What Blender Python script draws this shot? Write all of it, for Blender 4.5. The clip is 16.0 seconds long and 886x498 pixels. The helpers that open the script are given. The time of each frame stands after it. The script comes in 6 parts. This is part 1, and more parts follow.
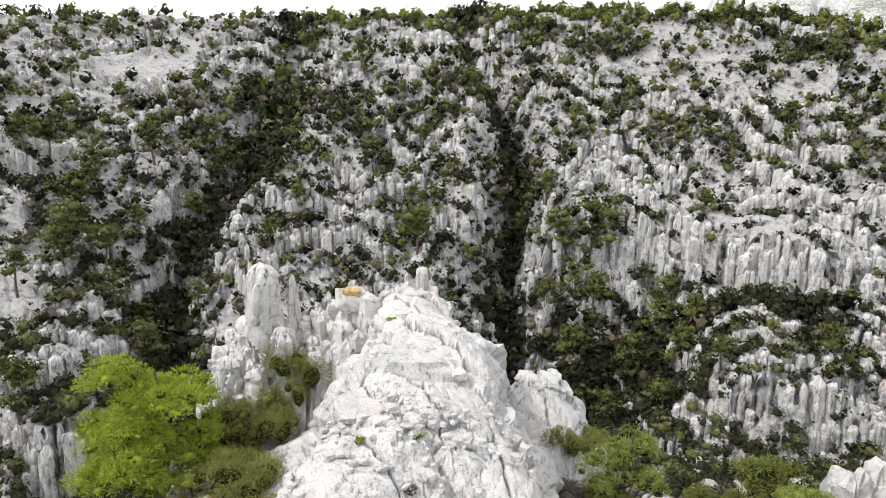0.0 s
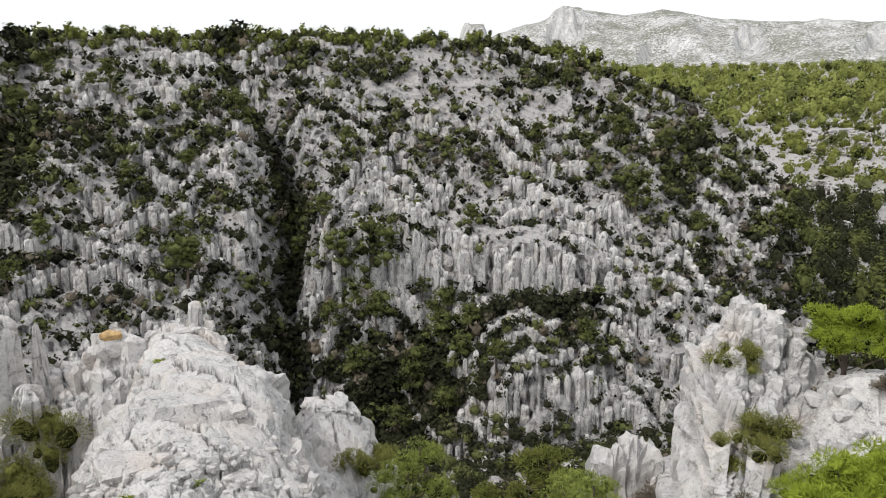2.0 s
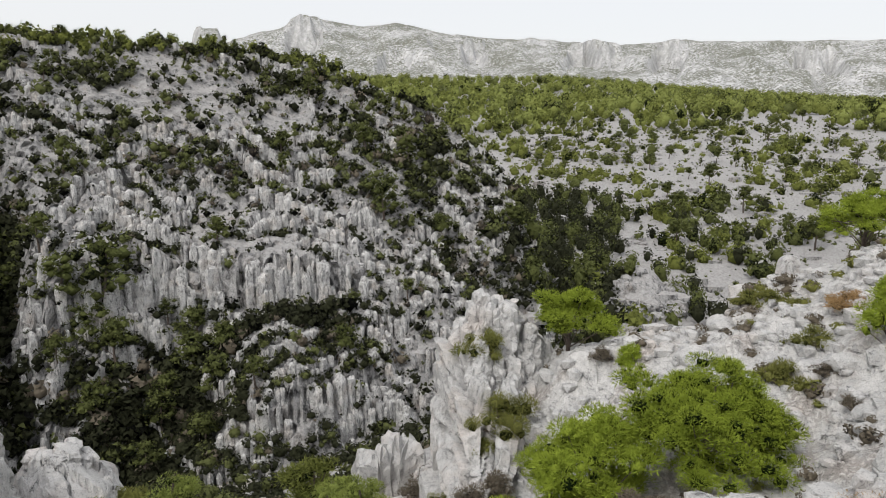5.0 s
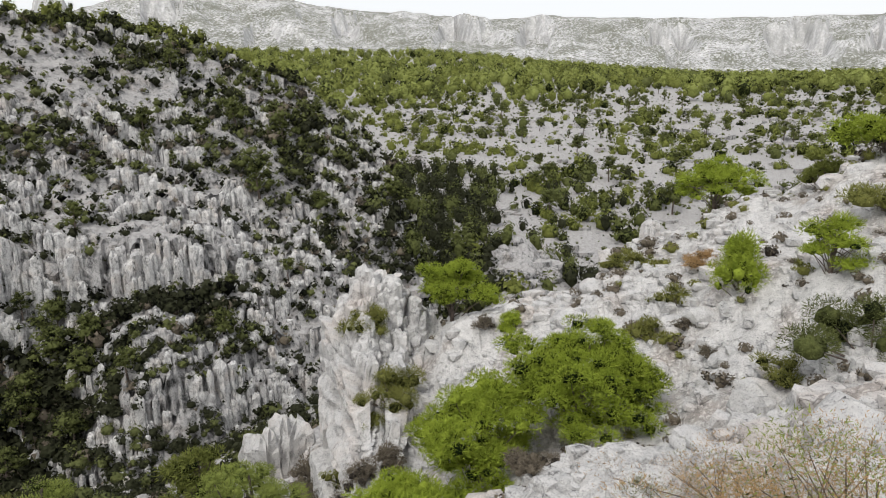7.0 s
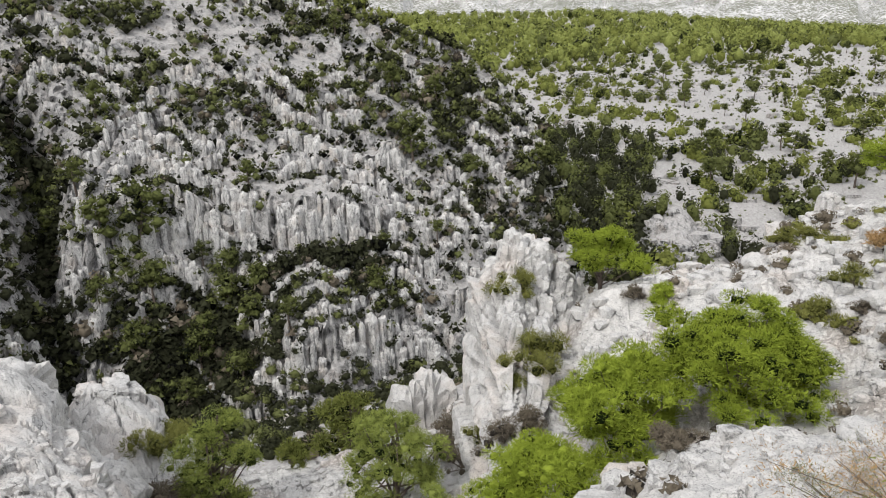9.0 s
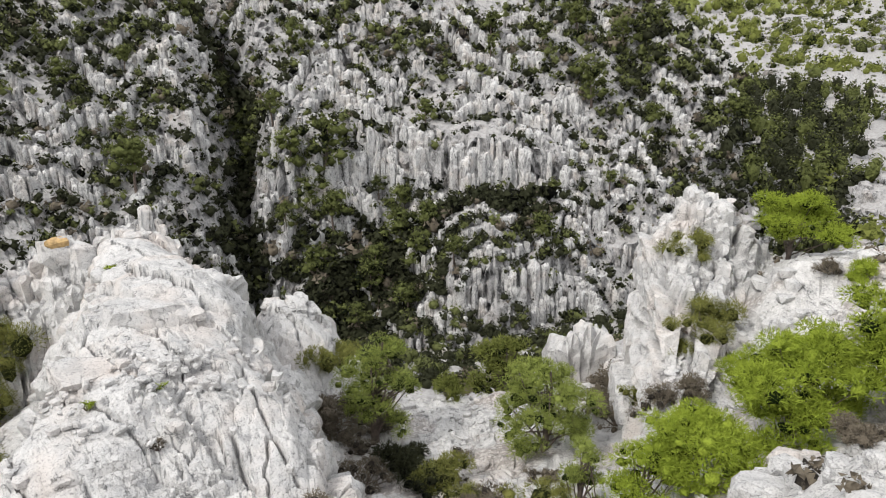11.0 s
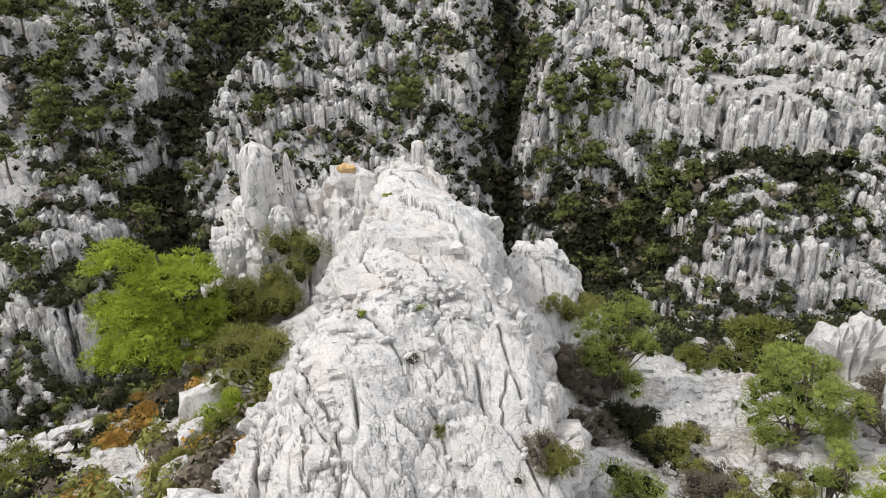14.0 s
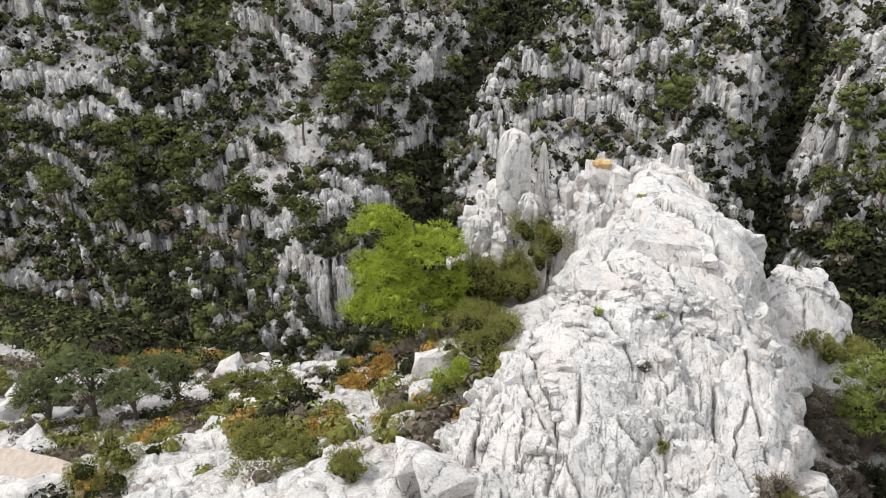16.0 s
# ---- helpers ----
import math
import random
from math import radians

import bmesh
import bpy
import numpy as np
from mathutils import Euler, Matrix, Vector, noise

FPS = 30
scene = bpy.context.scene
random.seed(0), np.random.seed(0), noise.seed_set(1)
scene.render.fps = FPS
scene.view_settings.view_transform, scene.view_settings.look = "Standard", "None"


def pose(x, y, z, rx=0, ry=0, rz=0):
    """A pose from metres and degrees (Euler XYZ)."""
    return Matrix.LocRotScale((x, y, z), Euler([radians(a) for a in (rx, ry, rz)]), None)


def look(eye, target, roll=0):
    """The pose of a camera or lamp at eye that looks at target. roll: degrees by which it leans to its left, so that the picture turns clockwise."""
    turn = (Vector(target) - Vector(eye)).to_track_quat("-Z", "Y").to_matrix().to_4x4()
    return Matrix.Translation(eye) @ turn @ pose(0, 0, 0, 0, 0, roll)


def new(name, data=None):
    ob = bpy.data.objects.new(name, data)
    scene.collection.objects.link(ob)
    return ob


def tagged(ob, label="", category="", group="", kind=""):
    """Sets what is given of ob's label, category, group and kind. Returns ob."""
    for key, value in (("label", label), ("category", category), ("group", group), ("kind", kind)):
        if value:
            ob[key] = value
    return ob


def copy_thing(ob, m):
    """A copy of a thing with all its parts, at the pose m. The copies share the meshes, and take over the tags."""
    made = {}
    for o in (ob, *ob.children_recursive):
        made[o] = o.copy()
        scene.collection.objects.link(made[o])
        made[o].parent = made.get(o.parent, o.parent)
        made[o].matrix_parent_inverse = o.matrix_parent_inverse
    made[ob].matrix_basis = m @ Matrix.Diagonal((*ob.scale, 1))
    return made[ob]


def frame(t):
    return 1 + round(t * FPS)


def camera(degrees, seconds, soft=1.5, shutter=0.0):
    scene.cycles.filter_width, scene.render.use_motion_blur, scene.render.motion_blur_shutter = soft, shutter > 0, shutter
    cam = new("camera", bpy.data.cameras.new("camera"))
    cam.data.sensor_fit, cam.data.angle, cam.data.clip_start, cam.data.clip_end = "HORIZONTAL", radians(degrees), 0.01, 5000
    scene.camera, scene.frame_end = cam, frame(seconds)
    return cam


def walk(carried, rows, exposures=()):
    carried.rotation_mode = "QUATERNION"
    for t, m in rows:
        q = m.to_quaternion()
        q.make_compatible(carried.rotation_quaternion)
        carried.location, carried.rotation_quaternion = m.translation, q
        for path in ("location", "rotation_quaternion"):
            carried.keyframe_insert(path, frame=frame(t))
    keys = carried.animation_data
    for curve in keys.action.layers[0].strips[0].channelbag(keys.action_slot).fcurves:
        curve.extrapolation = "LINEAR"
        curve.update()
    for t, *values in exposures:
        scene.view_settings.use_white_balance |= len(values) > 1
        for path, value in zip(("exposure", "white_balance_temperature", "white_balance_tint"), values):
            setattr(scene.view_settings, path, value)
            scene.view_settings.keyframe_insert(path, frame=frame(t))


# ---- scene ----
# ---------------------------------------------------------------- camera and its walk
cam = camera(65.85, 16.0, 1.0)


def aim(x, y, z, yaw, pitch, roll):
    """A pose from the eye and the three angles in degrees; yaw turns to the left from +y."""
    a, b = radians(yaw), radians(pitch)
    eye = Vector((x, y, z))
    return look(eye, eye + Vector((-math.sin(a) * math.cos(b), math.cos(a) * math.cos(b), math.sin(b))), roll)


PATH = [
    (0, -0.141, -0.069, 0.019, 0.00, -12.62, 0.80),
    (0.5, -0.095, -0.096, 0.066, -3.49, -12.23, 0.50),
    (1, -0.058, -0.059, 0.038, -9.62, -11.12, 0.86),
    (1.5, -0.025, -0.053, 0.042, -13.99, -10.45, 1.38),
    (2, 0.004, -0.042, 0.012, -18.62, -10.57, 0.37),
    (2.5, 0.016, -0.020, 0.020, -21.91, -10.47, 0.66),
    (3, 0.021, 0.018, 0.010, -25.06, -10.47, 1.11),
    (3.5, 0.086, 0.005, 0.031, -28.14, -10.05, 0.46),
    (4, 0.072, 0.006, -0.004, -31.85, -9.91, -0.02),
    (4.5, 0.088, -0.013, 0.008, -35.49, -10.17, -0.03),
    (5, 0.160, 0.002, -0.003, -39.35, -9.82, 0.05),
    (5.2, 0.131, -0.007, 0.014, -41.40, -10.15, 0.22),
    (7.3, 0.086, 0.009, -0.011, -49.64, -12.03, -0.41),
    (7.5, 0.078, 0.011, -0.004, -49.46, -12.17, -0.29),
    (8, 0.066, 0.011, -0.007, -47.21, -12.01, -0.41),
    (8.5, 0.040, -0.027, -0.021, -43.16, -13.30, -0.84),
    (9, 0.045, 0.030, -0.073, -36.87, -14.69, -0.84),
    (9.5, 0.100, 0.082, -0.085, -30.47, -17.19, -0.75),
    (9.7, 0.077, 0.111, -0.101, -28.69, -17.66, -0.35),
    (11.8, 0.055, 0.173, -0.054, -20.03, -21.06, -0.05),
    (12, 0.063, 0.169, -0.055, -19.38, -22.00, 0.21),
    (12.5, 0.052, 0.137, -0.045, -17.29, -22.59, 0.09),
    (13, -0.009, 0.081, -0.016, -13.00, -22.95, 0.24),
    (13.5, -0.080, 0.014, 0.014, -7.42, -23.08, -0.10),
    (14, -0.091, 0.007, 0.035, -0.21, -23.23, -0.96),
    (14.5, -0.123, -0.045, 0.025, 3.66, -22.80, -0.75),
    (15, -0.164, -0.064, 0.026, 9.26, -23.84, -0.67),
    (15.5, -0.196, -0.093, 0.030, 15.68, -23.75, -0.26),
    (16, -0.252, -0.110, 0.045, 21.23, -23.58, -0.55),
]
walk(cam, [(row[0], aim(*row[1:])) for row in PATH], exposures=[(0, -0.14), (1.0, -0.25), (1.5, -0.42), (2.0, -0.6), (3, -0.64), (5, -0.86), (7.5, -0.73), (8.5, -0.69), (9.5, -0.34), (12, -0.36), (13, -0.37), (14, -0.3), (16, -0.2)])

# ---------------------------------------------------------------- sky and sun: bright thin overcast
world = bpy.data.worlds.new("overcast_sky")
scene.world = world
world.use_nodes = True
wt = world.node_tree
wt.nodes.clear()
sky = wt.nodes.new("ShaderNodeTexSky")
sky.sky_type, sky.sun_disc = "NISHITA", False
sky.sun_elevation, sky.sun_rotation = radians(48), radians(-108)
sky.dust_density = 3.0
sky_light = wt.nodes.new("ShaderNodeBackground")
sky_light.inputs["Strength"].default_value = 0.06
cloud = wt.nodes.new("ShaderNodeBackground")
cloud.inputs["Color"].default_value = (1.0, 0.99, 0.985, 1)
cloud.inputs["Strength"].default_value = 1.42
both = wt.nodes.new("ShaderNodeAddShader")
world_out = wt.nodes.new("ShaderNodeOutputWorld")
wt.links.new(sky.outputs["Color"], sky_light.inputs["Color"])
wt.links.new(sky_light.outputs[0], both.inputs[0])
wt.links.new(cloud.outputs[0], both.inputs[1])
wt.links.new(both.outputs[0], world_out.inputs["Surface"])

sun_data = bpy.data.lights.new("sun", "SUN")
sun_data.energy, sun_data.angle, sun_data.color = 2.85, radians(7), (1.0, 0.98, 0.94)
sun = new("sun", sun_data)
sun.matrix_world = look((-40, -30, 60), (-40 - math.cos(radians(48)) * math.sin(radians(-108)), -30 - math.cos(radians(48)) * math.cos(radians(-108)), 60 - math.sin(radians(48))))

# ---------------------------------------------------------------- noise on arrays
def grain(ix, iy, iz, seed):
    """A random number from 0 to 1 for every lattice point."""
    h = (ix.astype(np.int64) * 374761393 + iy.astype(np.int64) * 668265263 + iz.astype(np.int64) * 2147483647 + seed * 1274126177) & 0xFFFFFFFF
    h = ((h ^ (h >> 13)) * 1274126177) & 0xFFFFFFFF
    h = ((h ^ (h >> 16)) * 2246822519) & 0xFFFFFFFF
    return ((h ^ (h >> 15)) & 0xFFFFFF) / float(0xFFFFFF)


def bumps(x, y, z=0.0, seed=0):
    """Smooth value noise from 0 to 1."""
    x, y, z = np.broadcast_arrays(np.asarray(x, float), np.asarray(y, float), np.asarray(z, float))
    fx, fy, fz = np.floor(x), np.floor(y), np.floor(z)
    tx, ty, tz = x - fx, y - fy, z - fz
    tx, ty, tz = (t * t * (3 - 2 * t) for t in (tx, ty, tz))
    total = 0.0
    for i in (0, 1):
        for j in (0, 1):
            for k in (0, 1):
                wgt = (tx if i else 1 - tx) * (ty if j else 1 - ty) * (tz if k else 1 - tz)
                total = total + wgt * grain(fx + i, fy + j, fz + k, seed)
    return total


def rough(x, y, z=0.0, octaves=4, seed=0):
    """Several octaves of bumps, about -0.5 to 0.5."""
    total, amp, size = 0.0, 0.5, 1.0
    for o in range(octaves):
        total = total + amp * (bumps(x * size, y * size, np.asarray(z) * size, seed + o) - 0.5) * 2
        amp, size = amp * 0.5, size * 2.03
    return total * 0.5


def cells(x, y, seed=0):
    """Distance to the nearest border of uneven cells, and a random number for each cell."""
    fx, fy = np.floor(x), np.floor(y)
    d1, d2, who = np.full(x.shape, 9.0), np.full(x.shape, 9.0), np.zeros(x.shape)
    for i in (-1, 0, 1):
        for j in (-1, 0, 1):
            cx, cy = fx + i, fy + j
            zero = np.zeros_like(cx)
            px, py = cx + 0.1 + 0.8 * grain(cx, cy, zero, seed), cy + 0.1 + 0.8 * grain(cx, cy, zero + 1, seed)
            d = np.hypot(px - x, py - y)
            near = d < d1
            d2 = np.where(near, d1, np.minimum(d2, d))
            who = np.where(near, grain(cx, cy, zero + 2, seed), who)
            d1 = np.where(near, d, d1)
    return d2 - d1, who


def tilted_cells(x, y, seed=0):
    """Uneven cells, each a plane of its own: distance to the nearest border, the cell's height, and its tilt at the point."""
    fx, fy = np.floor(x), np.floor(y)
    d1, d2, who, tip = np.full(x.shape, 9.0), np.full(x.shape, 9.0), np.zeros(x.shape), np.zeros(x.shape)
    for i in (-1, 0, 1):
        for j in (-1, 0, 1):
            cx, cy = fx + i, fy + j
            zero = np.zeros_like(cx)
            dx, dy = x - cx - 0.1 - 0.8 * grain(cx, cy, zero, seed), y - cy - 0.1 - 0.8 * grain(cx, cy, zero + 1, seed)
            d = np.hypot(dx, dy)
            near = d < d1
            d2 = np.where(near, d1, np.minimum(d2, d))
            who = np.where(near, grain(cx, cy, zero + 2, seed), who)
            tip = np.where(near, dx * (grain(cx, cy, zero + 3, seed) - 0.5) + dy * (grain(cx, cy, zero + 4, seed) - 0.5), tip)
            d1 = np.where(near, d, d1)
    return d2 - d1, who, tip


def ease(a, b, x):
    t = np.clip((x - a) / (b - a), 0, 1)
    return t * t * (3 - 2 * t)


# ---------------------------------------------------------------- mesh helpers
def mesh_from(name, verts, faces, material, smooth=False):
    """A mesh from arrays: verts n x 3 and faces m x 3 or m x 4."""
    me = bpy.data.meshes.new(name)
    verts, faces = np.asarray(verts, np.float32), np.asarray(faces, np.int32)
    sides = faces.shape[1]
    me.vertices.add(len(verts))
    me.vertices.foreach_set("co", verts.ravel())
    me.loops.add(faces.size)
    me.loops.foreach_set("vertex_index", faces.ravel())
    me.polygons.add(len(faces))
    me.polygons.foreach_set("loop_start", np.arange(0, faces.size, sides, dtype=np.int32))
    me.polygons.foreach_set("loop_total", np.full(len(faces), sides, dtype=np.int32))
    me.polygons.foreach_set("use_smooth", np.full(len(faces), smooth, dtype=bool))
    me.materials.append(material)
    me.update(calc_edges=True)
    return me


def part(name, me, parent, label=""):
    """Links a mesh as one part under a thing."""
    ob = new(name, me)
    ob.parent = parent
    return tagged(ob, label)


def grid_faces(rows, cols, closed=False):
    """Quads of a grid of rows x cols vertices; closed joins the last column to the first."""
    i = np.arange(rows - 1)[:, None] * cols
    j = np.arange(cols if closed else cols - 1)[None, :]
    k = (j + 1) % cols
    return np.stack([i + j, i + k, i + cols + k, i + cols + j], -1).reshape(-1, 4)


def tube(points, radii, sides=7):
    """Vertices and quads of a tapered tube along points."""
    points, radii = np.asarray(points, float), np.asarray(radii, float)
    along = np.gradient(points, axis=0)
    along /= np.linalg.norm(along, axis=1, keepdims=True) + 1e-9
    side = np.cross(along, np.where(abs(along[:, 2:3]) > 0.9, [[1.0, 0, 0]], [[0, 0, 1.0]]))
    side /= np.linalg.norm(side, axis=1, keepdims=True) + 1e-9
    other = np.cross(along, side)
    a = np.arange(sides) / sides * 2 * np.pi
    v = points[:, None] + radii[:, None, None] * (np.cos(a)[None, :, None] * side[:, None] + np.sin(a)[None, :, None] * other[:, None])
    return v.reshape(-1, 3), grid_faces(len(points), sides, True)


def joined(pieces):
    """One list of vertices and quads out of several."""
    vs, fs, n = [], [], 0
    for v, f in pieces:
        vs.append(v)
        fs.append(f + n)
        n += len(v)
    return np.concatenate(vs), np.concatenate(fs)


def set_tint(me, values):
    """A number from 0 to 1 for every vertex, which the leaf materials read as the plant's own tone, lowered inside for
    painted shade.
    """
    me.attributes.new("tint", "FLOAT", "POINT").data.foreach_set("value", np.asarray(values, np.float32))


# ---------------------------------------------------------------- materials
def material(name):
    m = bpy.data.materials.new(name)
    m.use_nodes = True
    t = m.node_tree
    return m, t, t.nodes["Principled BSDF"]


def node(t, kind, **sets):
    n = t.nodes.new(kind)
    for key, value in sets.items():
        n.inputs[key].default_value = value
    return n


def place_coords(t, scale):
    """World places, scaled by three numbers."""
    g = t.nodes.new("ShaderNodeNewGeometry")
    mp = t.nodes.new("ShaderNodeMapping")
    mp.inputs["Scale"].default_value = scale
    t.links.new(g.outputs["Position"], mp.inputs["Vector"])
    return mp.outputs[0], g


def ramp(t, source, stops):
    r = t.nodes.new("ShaderNodeValToRGB")
    while len(r.color_ramp.elements) < len(stops):
        r.color_ramp.elements.new(0.5)
    for e, (at, c) in zip(r.color_ramp.elements, stops):
        e.position, e.color = at, (*c, 1) if len(c) == 3 else c
    t.links.new(source, r.inputs[0])
    return r.outputs[0]


def mix(t, kind, fac, a, b):
    n = t.nodes.new("ShaderNodeMix")
    n.data_type, n.blend_type = "RGBA", kind
    for socket, value in ((n.inputs[0], fac), (n.inputs[6], a), (n.inputs[7], b)):
        if isinstance(value, (int, float)):
            socket.default_value = value
        elif isinstance(value, tuple):
            socket.default_value = (*value, 1)
        else:
            t.links.new(value, socket)
    return n.outputs[2]


def rock_material(name, size, light, dark, warm, soil=None, pits=0.5, chip=2.6, own=0.0):
    """Pale fractured limestone: grey and warm stains, upright streaks, cracks. size: about the width of a crack's block in metres."""
    m, t, b = material(name)
    place, geo = place_coords(t, (1, 1, 1))
    upright, _ = place_coords(t, (1 / size, 1 / size, 0.5 / size))
    big = node(t, "ShaderNodeTexNoise", Scale=0.35 / size, Detail=5.0, Roughness=0.6)
    t.links.new(place, big.inputs["Vector"])
    fine = node(t, "ShaderNodeTexNoise", Scale=6.0 / size, Detail=6.0, Roughness=0.65)
    t.links.new(place, fine.inputs["Vector"])
    streak = node(t, "ShaderNodeTexNoise", Scale=1.6, Detail=5.0, Roughness=0.6, Distortion=0.6)
    t.links.new(upright, streak.inputs["Vector"])
    colour = ramp(t, streak.outputs["Fac"], ((0.34, dark), (0.44, light), (0.75, tuple(min(0.8, c * 1.12) for c in light))))
    stain = ramp(t, big.outputs["Fac"], ((0.5, (0, 0, 0)), (0.72, (1, 1, 1))))
    colour = mix(t, "MIX", stain, colour, mix(t, "MULTIPLY", 1.0, colour, warm))
    colour = mix(t, "MULTIPLY", 0.7, colour, ramp(t, fine.outputs["Fac"], ((0.3, (0.45, 0.45, 0.46)), (0.55, (1, 1, 1)))))
    warped = node(t, "ShaderNodeTexNoise", Scale=1.5, Detail=3.0)
    t.links.new(upright, warped.inputs["Vector"])
    bent = mix(t, "ADD", 1.6, upright, warped.outputs["Color"])
    crack = t.nodes.new("ShaderNodeTexVoronoi")
    crack.feature = "DISTANCE_TO_EDGE"
    crack.inputs["Scale"].default_value = 0.42
    t.links.new(bent, crack.inputs["Vector"])
    line = ramp(t, crack.outputs["Distance"], ((0.0, (0.5, 0.49, 0.48)), (0.014, (1, 1, 1))))
    thin = ramp(t, warped.outputs["Fac"], ((0.52, (0, 0, 0)), (0.66, (1, 1, 1))))
    chips = t.nodes.new("ShaderNodeTexVoronoi")
    chips.inputs["Scale"].default_value = 2.1
    t.links.new(bent, chips.inputs["Vector"])
    tone = t.nodes.new("ShaderNodeSeparateColor")
    t.links.new(chips.outputs["Color"], tone.inputs[0])
    colour = mix(t, "MULTIPLY", 0.7, colour, ramp(t, tone.outputs[0], ((0.0, (0.76, 0.76, 0.765)), (0.7, (1.0, 1.0, 1.0)))))
    colour = mix(t, "MULTIPLY", thin, colour, line)
    # dark solution pits, drawn out upright, and a net of fine cracks in patches
    tall, _ = place_coords(t, (1, 1, 0.45))
    pit = node(t, "ShaderNodeTexNoise", Scale=chip, Detail=7.0, Roughness=0.72, Distortion=0.3)
    t.links.new(tall, pit.inputs["Vector"])
    pitted = ramp(t, pit.outputs["Fac"], ((0.37, (0.1, 0.1, 0.105)), (0.47, (1, 1, 1))))
    colour = mix(t, "MULTIPLY", pits, colour, pitted)
    net = t.nodes.new("ShaderNodeTexVoronoi")
    net.feature = "DISTANCE_TO_EDGE"
    net.inputs["Scale"].default_value = 2.2
    t.links.new(mix(t, "ADD", 0.8, bent, pit.outputs["Color"]), net.inputs["Vector"])
    hair = ramp(t, net.outputs["Distance"], ((0.0, (0.16, 0.16, 0.16)), (0.035, (1, 1, 1))))
    where_ = ramp(t, streak.outputs["Fac"], ((0.48, (0.85, 0.85, 0.85)), (0.6, (0.1, 0.1, 0.1))))
    colour = mix(t, "MULTIPLY", where_, colour, hair)
    if own:
        info = t.nodes.new("ShaderNodeObjectInfo")
        one = t.nodes.new("ShaderNodeMath")
        one.operation = "ADD"
        t.links.new(geo.outputs["Random Per Island"], one.inputs[0])
        t.links.new(info.outputs["Random"], one.inputs[1])
        chance_ = t.nodes.new("ShaderNodeMath")
        chance_.operation = "FRACT"
        t.links.new(one.outputs[0], chance_.inputs[0])
        colour = mix(t, "MULTIPLY", own, colour, ramp(t, chance_.outputs[0], ((0.0, (0.55, 0.55, 0.56)), (0.5, (1, 1, 1)))))
    if soil:
        flat = t.nodes.new("ShaderNodeSeparateXYZ")
        t.links.new(geo.outputs["Normal"], flat.inputs[0])
        lot = t.nodes.new("ShaderNodeMath")
        lot.operation = "ADD"
        t.links.new(flat.outputs["Z"], lot.inputs[0])
        t.links.new(ramp(t, big.outputs["Fac"], ((0.2, (0, 0, 0)), (0.8, (0.4, 0.4, 0.4)))), lot.inputs[1])
        earth = ramp(t, lot.outputs[0], ((0.92, (0, 0, 0)), (1.0, (1, 1, 1))))
        pebbles = node(t, "ShaderNodeTexNoise", Scale=2.5 / size, Detail=8.0, Roughness=0.75)
        t.links.new(place, pebbles.inputs["Vector"])
        ground = mix(t, "MULTIPLY", 0.8, soil, ramp(t, pebbles.outputs["Fac"], ((0.3, (0.45, 0.43, 0.42)), (0.6, (1, 1, 1)))))
        colour = mix(t, "MIX", earth, colour, ground)
    t.links.new(colour, b.inputs["Base Color"])
    b.inputs["Roughness"].default_value = 0.9
    b.inputs["Specular IOR Level"].default_value = 0.2
    lumps = mix(t, "MIX", 0.35, mix(t, "MIX", 0.5, streak.outputs["Fac"], chips.outputs["Distance"]), fine.outputs["Fac"])
    bump = node(t, "ShaderNodeBump", Strength=0.65, Distance=0.35 * size)
    t.links.new(mix(t, "MULTIPLY", 0.5, mix(t, "MULTIPLY", 0.6, lumps, line), pitted), bump.inputs["Height"])
    t.links.new(bump.outputs[0], b.inputs["Normal"])
    return m


